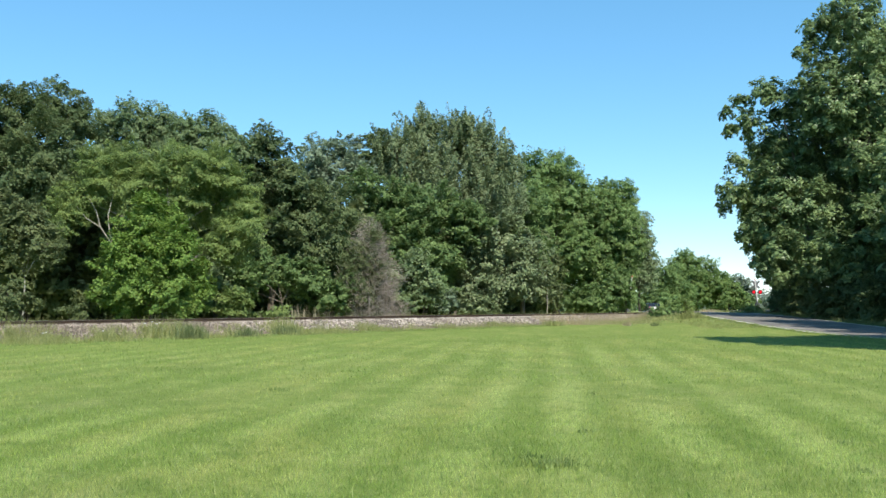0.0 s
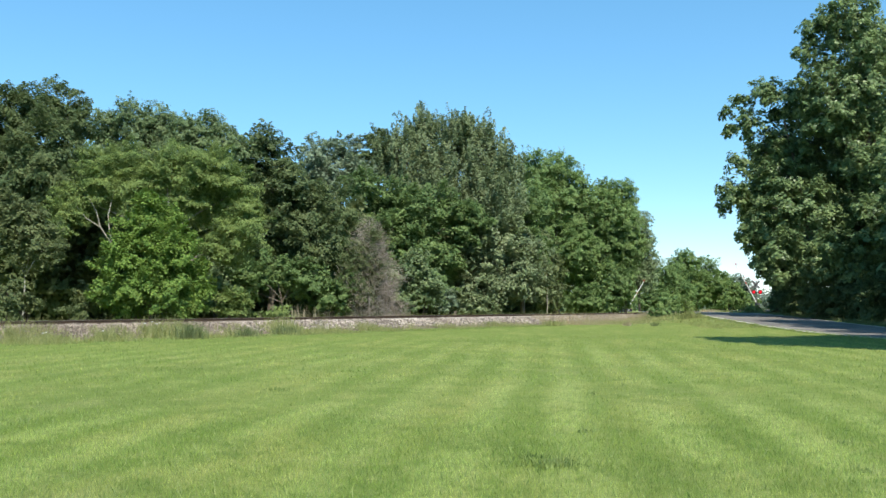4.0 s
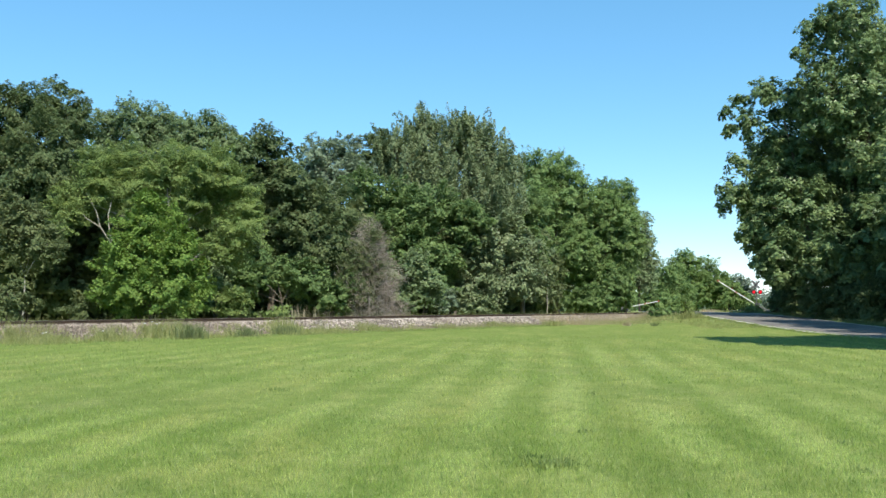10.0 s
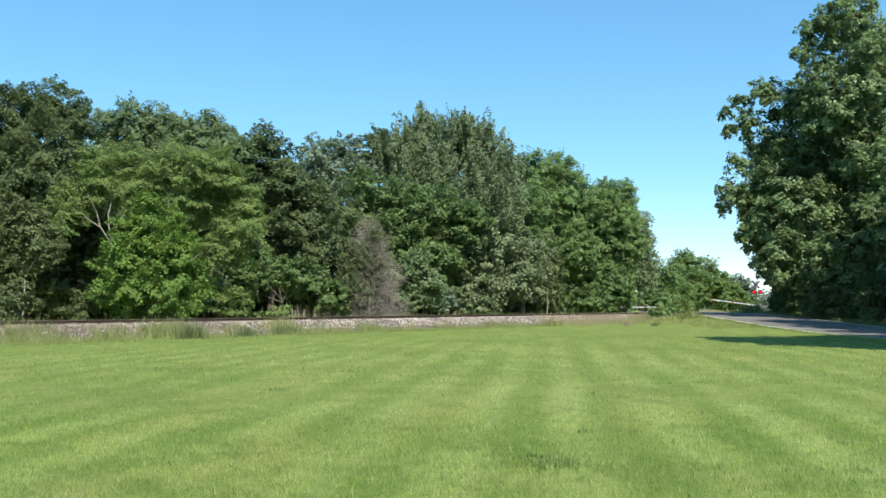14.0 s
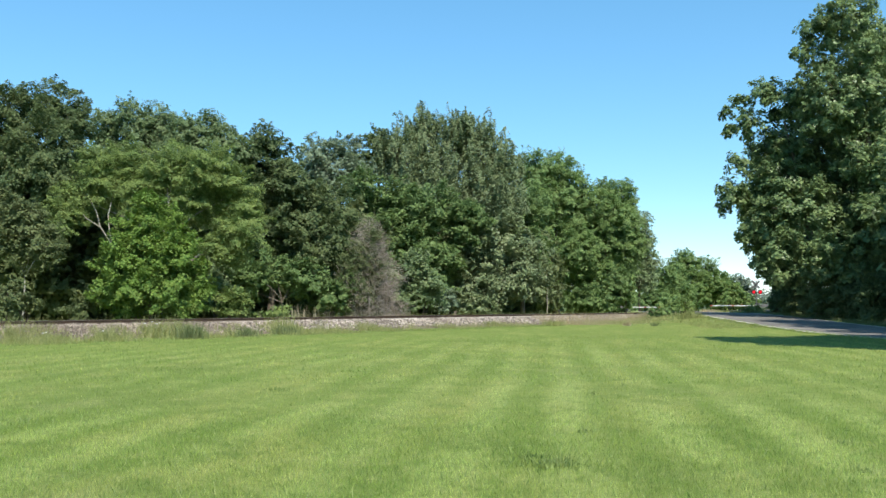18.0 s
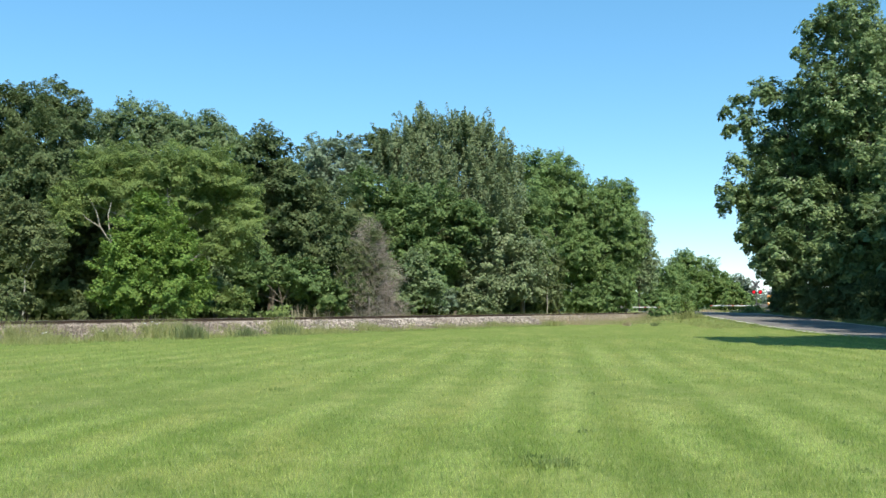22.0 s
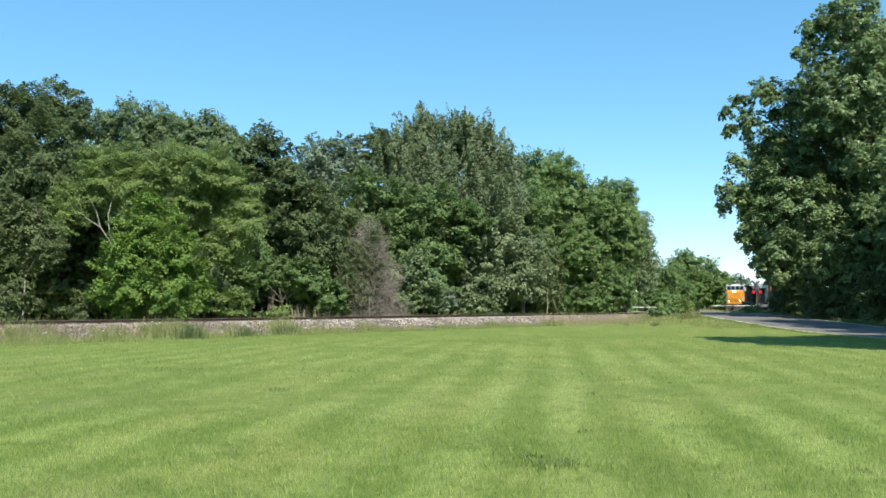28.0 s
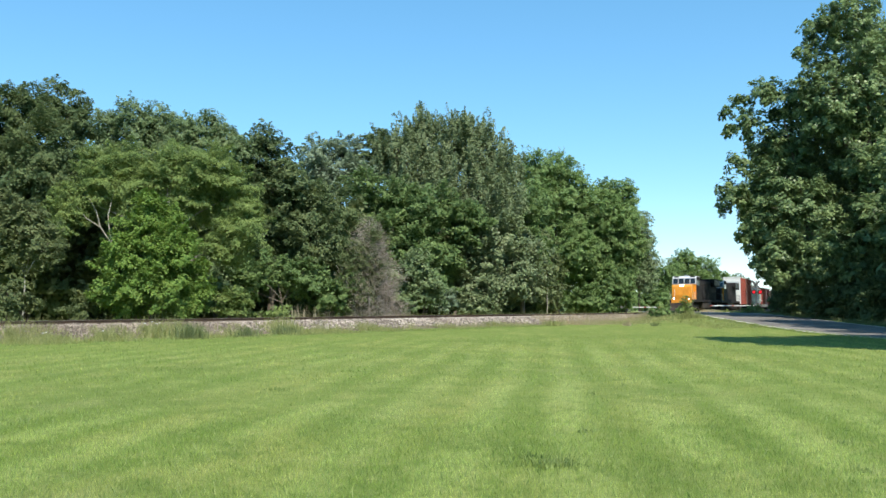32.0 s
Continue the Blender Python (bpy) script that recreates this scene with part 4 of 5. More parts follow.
shrub("dark", 32.2, 85.0, [(0.1, 0.0, 0.8, 0.6), (0.5, 0.2, 1.7, 0.65), (1.1, 0.0, 1.1, 0.8), (1.2, 0.2, 2.2, 0.7)],
      "dark leafy bush at the foot of the roadside oaks")
# thicket takes the dark leaf colour in place of shade under the oaks
shrub("dark", 37.6, 96.0, [(-0.3, -0.8, 1.6, 1.32), (1.1, 0.4, 2.3, 1.54), (-0.9, -0.1, 1.0, 0.7)],
      "dense thicket beside the road, shade put into its dark leaves")
shrub("dark", 33.1, 80.0, [(-1.0, -1.0, 1.9, 1.72), (0.8, 0.4, 1.4, 1.52)],
      "dense thicket beside the road, shade put into its dark leaves")
shrub("dark", 32.2, 73.0, [(-1.1, -1.0, 1.6, 1.57), (0.9, 0.4, 1.9, 1.71)],
      "dense thicket beside the road, shade put into its dark leaves")
shrub("dark", 32.9, 70.0, [(-0.9, -1.0, 1.6, 1.71), (0.9, 0.4, 2.1, 1.74)],
      "dense thicket beside the road, shade put into its dark leaves")
shrub("dark", 33.9, 67.0, [(-1.2, -1.1, 1.6, 1.73), (1.2, 0.5, 2.1, 1.96)],
      "dense thicket beside the road, shade put into its dark leaves")
shrub("dark", 36.8, 66.0, [(-1.7, -1.3, 1.6, 2.07), (1.5, 0.6, 2.5, 2.42)],
      "dense thicket beside the road, shade put into its dark leaves")
shrub("green", 40.6, 107.0, [(-0.3, -0.4, 4.5, 0.62), (0.4, 0.1, 3.8, 0.62)],
      "leafy shrub behind the near crossing signal")
shrub("green", 38.6, 86.0, [(-0.1, -0.6, 4.4, 0.99), (-0.7, 0.2, 4.7, 0.75), (0.9, -0.1, 4.0, 0.63)],
      "lighter green leafy bough by the road")


def dead_cedar(x, y, height):
    """A half-dead conifer: bare pinkish-grey twigs with some green left on one side."""
    base = thing("dead_cedar", pose(x, y, 0), "half-dead conifer with bare pinkish-grey twigs", "tree", "trees")
    rg = np.random.default_rng(77)
    part("trunk", tube(B(), [(0, 0, -0.2), (0.05, 0, height * 0.5), (0, 0, height)], [0.10, 0.06, 0.015], 8), TWIG, base)
    for i in range(26):
        z = 0.4 + (height - 0.9) * rg.uniform()
        a = i * 2.4
        r = (2.0 * (1 - (z / height) ** 1.7) + 0.3) * rg.uniform(0.6, 1.1)
        e = Vector((math.cos(a) * r, math.sin(a) * r, z + rg.uniform(0.1, 0.5) * r))
        part("limb", tube(B(), [(0, 0, z), e * 0.5 + Vector((0, 0, z * 0.5)), e], [0.022, 0.014, 0.005], 5), TWIG, base)
    n = 9500
    z = height * rg.beta(1.1, 1.6, n) + 0.1
    a = rg.uniform(0, 2 * np.pi, n)
    lump = 1 + 0.28 * np.sin(z * 1.9 + 2 * a) + 0.18 * np.sin(z * 4.1 - 3 * a)
    r = (1.9 * (1 - (z / height) ** 2.6) * lump + 0.35) * rg.uniform(0.2, 1.05, n) ** 0.7
    p = np.stack([np.cos(a) * r + 0.35 * (1 - z / height), np.sin(a) * r, z], 1)
    b = rg.normal(size=(n, 3)) * 0.22 + np.stack([np.cos(a), np.sin(a), np.full(n, 0.35)], 1) * 0.28
    w = rg.normal(size=(n, 3))
    w *= 0.011 / np.linalg.norm(w, axis=1, keepdims=True)
    co = np.stack([p - w, p + w, p + b + w * 0.3, p + b - w * 0.3], 1).reshape(-1, 3)
    tagged(part("dead_foliage", quads_mesh("dead_foliage", co), TWIG, base, "bare pinkish-grey twigs"), kind="stuff")
    part("crown", crown_mesh([(-1.3, -0.6, 4.6, 0.9), (-0.8, -0.5, 5.9, 0.8), (-1.6, -0.6, 3.2, 0.8), (0.4, -0.8, 6.9, 0.5), (-1.0, -0.5, 3.4, 1.2), (-1.9, 0, 2.2, 1.2), (-0.5, -0.3, 5.0, 1.1), (-1.7, -0.2, 1.0, 1.0), (-0.8, -0.4, 2.6, 1.0), (0.0, 0.3, 3.8, 0.9), (0.2, 0.4, 6.4, 0.5), (0.8, 0.5, 4.6, 0.6)], 0.11, 1.1, 78, "feather"), LEAF["olive"], base, "remaining olive-green needles")


dead_cedar(-5.7, 67.0, 8.3)


# ---- rough grass, weeds and stalks along the line ----
def strewn(n, s0, s1, d0, d1, rg, patchy=0.0):
    """Points beside the track, in tufts where patchy."""
    s, d = rg.uniform(s0, s1, n), rg.uniform(d0, d1, n)
    if patchy:
        lump = np.sin(s * 1.7 + 0.6 * d) + np.sin(s * 0.83 + 2.0) + 0.7 * np.sin(s * 4.3 - d * 1.9) + rg.normal(size=n) * 0.5
        keep = lump > patchy * (1.0 + 0.9 * (s - s0) / (s1 - s0)) - 0.8
        s, d = s[keep], d[keep]
    p = np.array([beside(a, b) for a, b in zip(s, d)])
    clear = np.abs(p[:, 0] - road_x(p[:, 1])) > 3.7
    p, d = p[clear], d[clear]
    z = np.maximum(np.interp(np.abs(d), [0, 1.3, 1.9, 3.5], [0.63, 0.63, 0.60, -0.05]) - 0.02, ground_z(p[:, 0], p[:, 1]))
    p[:, 2] = np.maximum(z, 0) - 0.01
    low = np.clip((d1 - d) / (0.55 * (d1 - d0)), 0.22, 1)
    return p if d1 < 0 else np.column_stack([p, low])


def sward(p, h, w, material, label, name="rough_grass", bend=0.5):
    """Blades on strewn points, lower towards the lawn."""
    return stuff(name, blades(name, p[:, :3], h * p[:, 3], w, bend, rg, False), material, label, "grass")


def stuff(name, me, material, label, category):
    return tagged(part(name, me, material, None), label, category, kind="stuff")


rg = np.random.default_rng(31)
p = strewn(20000, -10, 18, 2.3, 7.0, rg, 0.25)
sward(p, rg.uniform(0.08, 0.34, len(p)), rg.uniform(0.012, 0.026, len(p)), WEED, "low pale weeds on the brown track shoulder")
p = strewn(22000, -10, 23, 2.6, 6.6, rg, 0.62)
sward(p, rg.uniform(0.15, 0.5, len(p)) * (0.6 + 0.5 * np.sin(p[:, 0] * 0.9) ** 2), rg.uniform(0.012, 0.028, len(p)), WEED, "uncut rough grass at the foot of the track bed", "rough_grass", 0.5)
p = strewn(16000, 18, 72, 2.9, 6.0, rg, 0.7)
sward(p, rg.uniform(0.08, 0.42, len(p)), rg.uniform(0.012, 0.03, len(p)), WEED, "low rough grass at the foot of the track bed", "rough_grass", 0.5)
p = strewn(17000, -10, 21, 2.1, 5.2, rg, 0.62)
sward(p, rg.uniform(0.3, 0.75, len(p)) * (0.55 + 0.5 * np.sin(p[:, 0] * 0.63 + 1.0) ** 2), rg.uniform(0.010, 0.022, len(p)), WEED, "tall pale rough grass on the track shoulder", "rough_grass", 0.45)
p = strewn(9000, -16, 40, 5.2, 8.6, rg)
sward(p, rg.uniform(0.04, 0.13, len(p)), rg.uniform(0.012, 0.025, len(p)), TUFT, "longer grass where the lawn meets the track bed", "rough_grass", 0.6)
p = strewn(2600, -14, 72, 2.4, 5.0, rg)
sward(p, rg.uniform(0.3, 0.62, len(p)), rg.uniform(0.008, 0.016, len(p)), STRAW, "pale dry grass stalks beside the track", "dry_stalks", 0.3)
p = strewn(34000, 44, 106, 1.9, 7.8, rg)
sward(p, rg.uniform(0.12, 0.40, len(p)), rg.uniform(0.02, 0.045, len(p)), RUSSET, "dry russet grass on the track shoulder near the crossing", "rough_grass", 0.5)
p = strewn(26000, 50, 112, 4.0, 12.5, rg, 0.5)
sward(p, rg.uniform(0.06, 0.28, len(p)), rg.uniform(0.02, 0.045, len(p)), WEED, "green rough grass below the crossing", "rough_grass", 0.5)
p = strewn(30000, 46, 100, 4.5, 14.0, rg, 0.25)
sward(p, rg.uniform(0.08, 0.30, len(p)), rg.uniform(0.02, 0.045, len(p)), MEADOW, "pale seeding grass that fades into the lawn below the crossing", "rough_grass", 0.5)
p = strewn(9000, -20, 70, -7.5, -2.6, rg)
stuff("rough_grass", blades("rough_grass", p, rg.uniform(0.3, 1.0, len(p)), rg.uniform(0.015, 0.035, len(p)), 0.4, rg, False), WEED, "tall rough grass between the track and the wood", "grass")
p = strewn(340, 22, 36, -8.0, -4.0, rg)
stuff("reeds", blades("reeds", p, rg.uniform(0.8, 1.75, len(p)), rg.uniform(0.02, 0.045, len(p)), 0.12, rg), STRAW, "pale dry reed stalks at the wood's edge", "reeds")


def verge(n, y0, y1, d0, d1, h, w, material, label):
    """Uncut grass along the road's edge."""
    y, d = rg.uniform(y0, y1, n), rg.uniform(d0, d1, n)
    x = road_x(y) + d
    q = np.stack([x, y, ground_z(x, y) - 0.01], 1)
    return stuff("rough_grass", blades("rough_grass", q, h * rg.uniform(0.4, 1.2, n), w * rg.uniform(0.7, 1.4, n), 0.5, rg, False), material, label, "grass")


# darker weed colour used here to imitate shade on the verge
verge(9000, 40, 104, 3.9, 6.5, 0.28, 0.03, WEED_DARK, "rough grass along the shaded side of the road, shade put into its colour")
verge(12000, 38, 92, -4.5, -3.32, 0.07, 0.035, TUFT, "low grass creeping over the gravel edge")
verge(9000, 56, 92, -8.0, -3.9, 0.12, 0.025, WEED, "rough grass along the lawn side of the road")


def weed_clump(x, y, height, spread, material, label, seed, flowers=0):
    """A clump of tall weeds: stalks and narrow leaves, some with white flower heads."""
    g = np.random.default_rng(seed)
    base = thing("weed_clump", pose(x, y, float(ground_z(x, y))), label, "weeds", "weeds along the track")
    n = int(380 * spread)
    q = np.stack([g.normal(size=n) * spread * 0.42, g.normal(size=n) * spread * 0.42, np.full(n, -0.03)], 1)
    blade = part("leaves", blades("leaves", q, height * g.uniform(0.45, 1.0, n), g.uniform(0.015, 0.035, n), 0.42, g), material, base)
    heads = []
    for _ in range(5):
        a, b = g.normal() * spread * 0.35, g.normal() * spread * 0.35
        h = height * g.uniform(0.8, 1.15)
        part("stalk", tube(B(), [(a, b, -0.03), (a * 1.1, b * 1.1, h * 0.6), (a * 1.2, b * 1.2, h)], [0.008, 0.006, 0.003], 5), material, base)
        heads.append((a * 1.2, b * 1.2, h))
    for a, b, h in heads[:flowers]:
        bm = B()
        for k in range(7):
            w = k * 2.4
            r = 0.012 * k ** 0.8
            bmesh.ops.create_icosphere(bm, subdivisions=1, radius=0.016, matrix=Matrix.Translation((a + math.cos(w) * r, b + math.sin(w) * r, h)))
        part("flower_head", bm, WHITE, base, "white umbel flower head")
    SWAY.append((blade, 1.2, seed * 1.3))
    return base


weed_clump(20.9, 74.0, 0.85, 0.55, WEED, "tall pale leafy weeds before the crossing", 391)
weed_clump(20.3, 73.5, 0.7, 0.5, WEED, "tall pale leafy weeds before the crossing", 392)
weed_clump(21.5, 73.5, 0.6, 0.5, WEED, "tall pale leafy weeds before the crossing", 393)
weed_clump(-14.1, 42.3, 0.75, 0.9, WEED, "tall pale weeds with white flower heads", 300, 5)
weed_clump(-11.7, 40.8, 0.85, 0.8, WEED_DARK, "dark green tall weed clump beside the track", 301, 0)
weed_clump(-9.8, 43.8, 0.6, 0.7, WEED_DARK, "dark green weed clump beside the track", 302, 0)
weed_clump(-8.5, 47.4, 0.55, 0.9, WEED_DARK, "dark green weed clump beside the track", 303, 0)
weed_clump(-14.9, 38.7, 0.5, 0.8, WEED, "pale green weed clump beside the track", 304, 1)
weed_clump(-2.5, 59.6, 0.5, 0.7, WEED, "green weed clump beside the track", 305, 0)
weed_clump(-1.0, 62.8, 0.45, 0.6, WEED_DARK, "green weed clump beside the track", 306, 0)
weed_clump(3.7, 66.3, 0.5, 0.8, WEED, "green weed clump beside the track", 307, 0)
weed_clump(8.7, 68.3, 0.5, 0.9, WEED, "green weed clump beside the track", 308, 0)
weed_clump(14.4, 68.3, 0.45, 0.35, RUSSET, "dry brown weed clump near the crossing", 309, 0)
weed_clump(16.1, 66.3, 0.35, 0.35, WEED_DARK, "weed clump near the crossing", 310, 0)
weed_clump(-17.1, 38.1, 0.4, 0.7, WEED, "pale green weed clump beside the track", 311, 2)
weed_clump(-7.5, 51.6, 0.4, 0.6, WEED, "pale green weed clump beside the track", 312, 0)
weed_clump(-5.2, 55.3, 0.35, 0.6, WEED, "pale green weed clump beside the track", 313, 0)
weed_clump(1.05, 8.35, 0.10, 0.16, PALE_BLADE, "pale seeding blades in a coarse tuft of the lawn", 322, 0)
weed_clump(1.0, 8.3, 0.09, 0.3, TUFT, "darker coarse tuft in the lawn", 314, 0)
weed_clump(0.9, 8.6, 0.09, 0.35, TUFT, "darker coarse tuft in the lawn", 315, 0)
weed_clump(1.2, 8.4, 0.09, 0.3, TUFT, "darker coarse tuft in the lawn", 316, 0)
weed_clump(-3.0, 15.7, 0.07, 0.4, TUFT, "darker coarse tuft in the lawn", 317, 0)
weed_clump(4.4, 9.6, 0.08, 0.13, PALE_BLADE, "pale coarse tuft in the lawn", 318, 0)
weed_clump(1.7, 10.5, 0.08, 0.13, PALE_BLADE, "pale coarse tuft in the lawn", 319, 0)
weed_clump(3.8, 8.0, 0.08, 0.13, PALE_BLADE, "pale coarse tuft in the lawn", 320, 0)
weed_clump(2.6, 15.1, 0.08, 0.13, PALE_BLADE, "pale coarse tuft in the lawn", 321, 0)

# ---- the mown lawn's own blades ----
def lawn_strip(n, x0, x1, y0, y1, h, w, seed, bent=True):
    g = np.random.default_rng(seed)
    p = np.stack([g.uniform(x0, x1, n), y0 + (y1 - y0) * g.beta(1.0, 1.7, n), np.full(n, -0.006)], 1)
    return stuff("grass", blades("grass", p, h * g.uniform(0.5, 1.25, n), w * g.uniform(0.7, 1.3, n), 0.5, g, bent), LAWN_BLADE, "short mown green grass blades", "grass")


lawn_strip(120000, -7, 8, 5.4, 13, 0.050, 0.0055, 41, False)
lawn_strip(40000, -10, 11, 8.0, 20, 0.046, 0.008, 42, False)
lawn_strip(46000, -20, 26, 17.0, 46, 0.060, 0.016, 44, False)
g = np.random.default_rng(43)
p = np.stack([g.uniform(-12, 13, 16000), 5.6 + 24 * g.beta(1.0, 2.0, 16000), np.full(16000, -0.004)], 1)
stuff("grass", blades("grass", p, g.uniform(0.035, 0.080, 16000), g.uniform(0.006, 0.012, 16000), 0.6, g, False), PALE_BLADE, "pale longer grass blades in the lawn", "grass")


# ---- the level crossing ----
def crossing_signal(x, y, side, arm_len, lamp_z, pivot_z, label, face=-1):
    """A mast with a pair of red lamps and a gate arm that swings up; side: -1, the arm reaches towards -x; face: 1, the lamps look towards +y."""
    g0 = float(ground_z(x, y))
    base = thing("crossing_signal", pose(x, y, g0), label, "crossing signal", "crossing signals")
    lz, pz = lamp_z - g0, pivot_z - g0
    part("base_plate", box(B(), -0.32, 0.32, -0.32, 0.32, -0.25, 0.12, 0.02), MAST_GREY, base)
    part("mast", tube(B(), [(0, 0, 0.1), (0, 0, lz + 1.25)], [0.065, 0.06], 12), MAST_GREY, base)
    part("cap", tube(B(), [(0, 0, lz + 1.25), (0, 0, lz + 1.30)], [0.08, 0.04], 12), MAST_GREY, base)
    box_ = part("mechanism_box", box(B(), -0.24, 0.24, -0.42, -0.07, pz - 0.36, pz + 0.28, 0.03), MAST_GREY, base, "dark grey gate mechanism housing")
    part("lid", box(B(), -0.26, 0.26, -0.44, -0.05, pz + 0.281, pz + 0.31, 0.008), MAST_GREY, box_)
    part("crossarm", tube(B(), [(-0.46, face * 0.1, lz), (0.46, face * 0.1, lz)], 0.035, 8), BLACK, base)
    for k in (-0.37, 0.37):
        bm = tube(B(), [(k, face * 0.13, lz), (k, face * 0.16, lz)], [0.27, 0.27], 24)
        lamp = part("backboard", bm, BLACK, base, "round black lamp backboard")
        part("lens", tube(B(), [(k, face * 0.165, lz), (k, face * 0.21, lz), (k, face * 0.225, lz)], [0.155, 0.15, 0.08], 20), LAMP_RED, lamp, "glowing red lens")
        bm = B()
        ring = []
        for j in range(13):
            a = math.radians(-20 + j * 220 / 12)
            ring.append([bm.verts.new((k + math.cos(a) * r, yy, lz + math.sin(a) * r)) for r, yy in ((0.17, face * 0.162), (0.18, face * 0.162), (0.18, face * 0.40), (0.17, face * 0.40))])
        for a, b in zip(ring, ring[1:]):
            for j in range(4):
                bm.faces.new((a[j], a[(j + 1) % 4], b[(j + 1) % 4], b[j]))
        part("hood", bm, BLACK, lamp, "black sun hood")
    for k in (-1, 1):
        # blades share the mast's dark grey
        bm = box(B(), -0.6, 0.6, -0.012, 0.012, -0.115, 0.115, 0.004)
        ob = part("crossbuck_blade", bm, MAST_GREY, base, "dark grey crossbuck blade")
        ob.matrix_local = pose(0, 0.09 + 0.027 * (k + 1), lz + 0.85, 0, 45 * k, 0)
    bm = B()
    n = 8
    L = arm_len
    box(bm, *sorted((side * 0.2, side * L)), -0.045, -0.005, -0.045, 0.045, 0.012)
    me = bpy.data.meshes.new("gate_arm")
    bm.to_mesh(me)
    bm.free()
    arm = part("gate_arm", me, WHITE, base, "red and white striped gate arm")
    arm.matrix_local = pose(0, -0.45, pz)
    for k in range(n):
        if k in (0, 4):
            a0, a1 = side * (L - k * L / 9 - 0.24), side * (L - k * L / 9)
            part("stripe", box(B(), *sorted((a0, a1)), -0.0495, -0.0005, -0.0485, 0.0485, 0.012), RED_REFLECT, arm, "red reflective stripe")
    part("counterweight", box(B(), *sorted((-side * 0.35, -side * 1.1)), -0.09, 0.04, -0.16, 0.16, 0.03), MAST_GREY, arm)
    part("arm_bracket", box(B(), *sorted((-side * 0.36, side * 0.5)), -0.07, 0.02, -0.04, 0.04, 0.01), MAST_GREY, arm)
    for q in (0.35, 0.65, 0.97):
        part("arm_lamp", tube(B(), [(side * L * q, -0.03, 0.05), (side * L * q, -0.03, 0.17)], [0.032, 0.032], 10), RED_REFLECT, arm, "small red arm lamp")
    return base, arm, pose(0, -0.45, pz)


_, NEAR_ARM, NEAR_AT = crossing_signal(36.0, 100.0, -1, 5.46, 3.18, 1.60, "crossing signal mast with lit red lamps and gate arm")
_, FAR_ARM, FAR_AT = crossing_signal(25.0, 118.0, 1, 4.29, 3.64, 1.42, "far crossing signal mast half hidden by leaves, with gate arm", 1)


# ---- the train ----
def handrail(bm, x, y0, y1, z0, z1, posts):
    tube(bm, [(x, y0, z1), (x, y1, z1)], 0.022, 6)
    for k in range(posts):
        y = y0 + (y1 - y0) * k / (posts - 1)
        tube(bm, [(x, y, z0), (x, y, z1)], 0.02, 6)


def truck(parent, y, axles, gap, wheel_r, label):
    """A bogie with side frames, springs and wheelsets."""
    half = gap * (axles - 1) / 2
    bm = B()
    for x in (-1.02, 1.02):
        box(bm, x - 0.09, x + 0.09, y - half - 0.55, y + half + 0.55, wheel_r - 0.05, wheel_r + 0.32, 0.04)
        for k in range(axles):
            yy = y - half + k * gap
            box(bm, x - 0.14, x + 0.14, yy - 0.2, yy + 0.2, wheel_r - 0.24, wheel_r + 0.16, 0.03)
        for k in range(axles - 1):
            yy = y - half + (k + 0.5) * gap
            tube(bm, [(x, yy - 0.12, wheel_r - 0.1), (x, yy - 0.12, wheel_r + 0.3)], 0.08, 8)
            tube(bm, [(x, yy + 0.12, wheel_r - 0.1), (x, yy + 0.12, wheel_r + 0.3)], 0.08, 8)
    box(bm, -1.0, 1.0, y - 0.4, y + 0.4, wheel_r, wheel_r + 0.3)
    fr = part("truck", bm, TRUCK, parent, label)
    for k in range(axles):
        yy = y - half + k * gap
        bm = B()
        for x in (-0.75, 0.75):
            s = 1 if x > 0 else -1
            tube(bm, [(x - s * 0.075, yy, wheel_r), (x - s * 0.045, yy, wheel_r), (x - s * 0.04, yy, wheel_r), (x + s * 0.07, yy, wheel_r)], [wheel_r + 0.028, wheel_r + 0.028, wheel_r, wheel_r - 0.003], 24)
        tube(bm, [(-0.75, yy, wheel_r), (0.75, yy, wheel_r)], 0.09, 8)
        part("wheelset", bm, TRUCK, fr)


def coupler(parent, y):
    s = 1 if y > 0 else -1
    bm = box(B(), -0.12, 0.12, *sorted((y - s * 0.75, y - s * 0.15)), 0.74, 0.98, 0.03)
    box(bm, -0.2, 0.16, *sorted((y - s * 0.25, y)), 0.70, 1.02, 0.05)
    part("coupler", bm, TRUCK, parent)


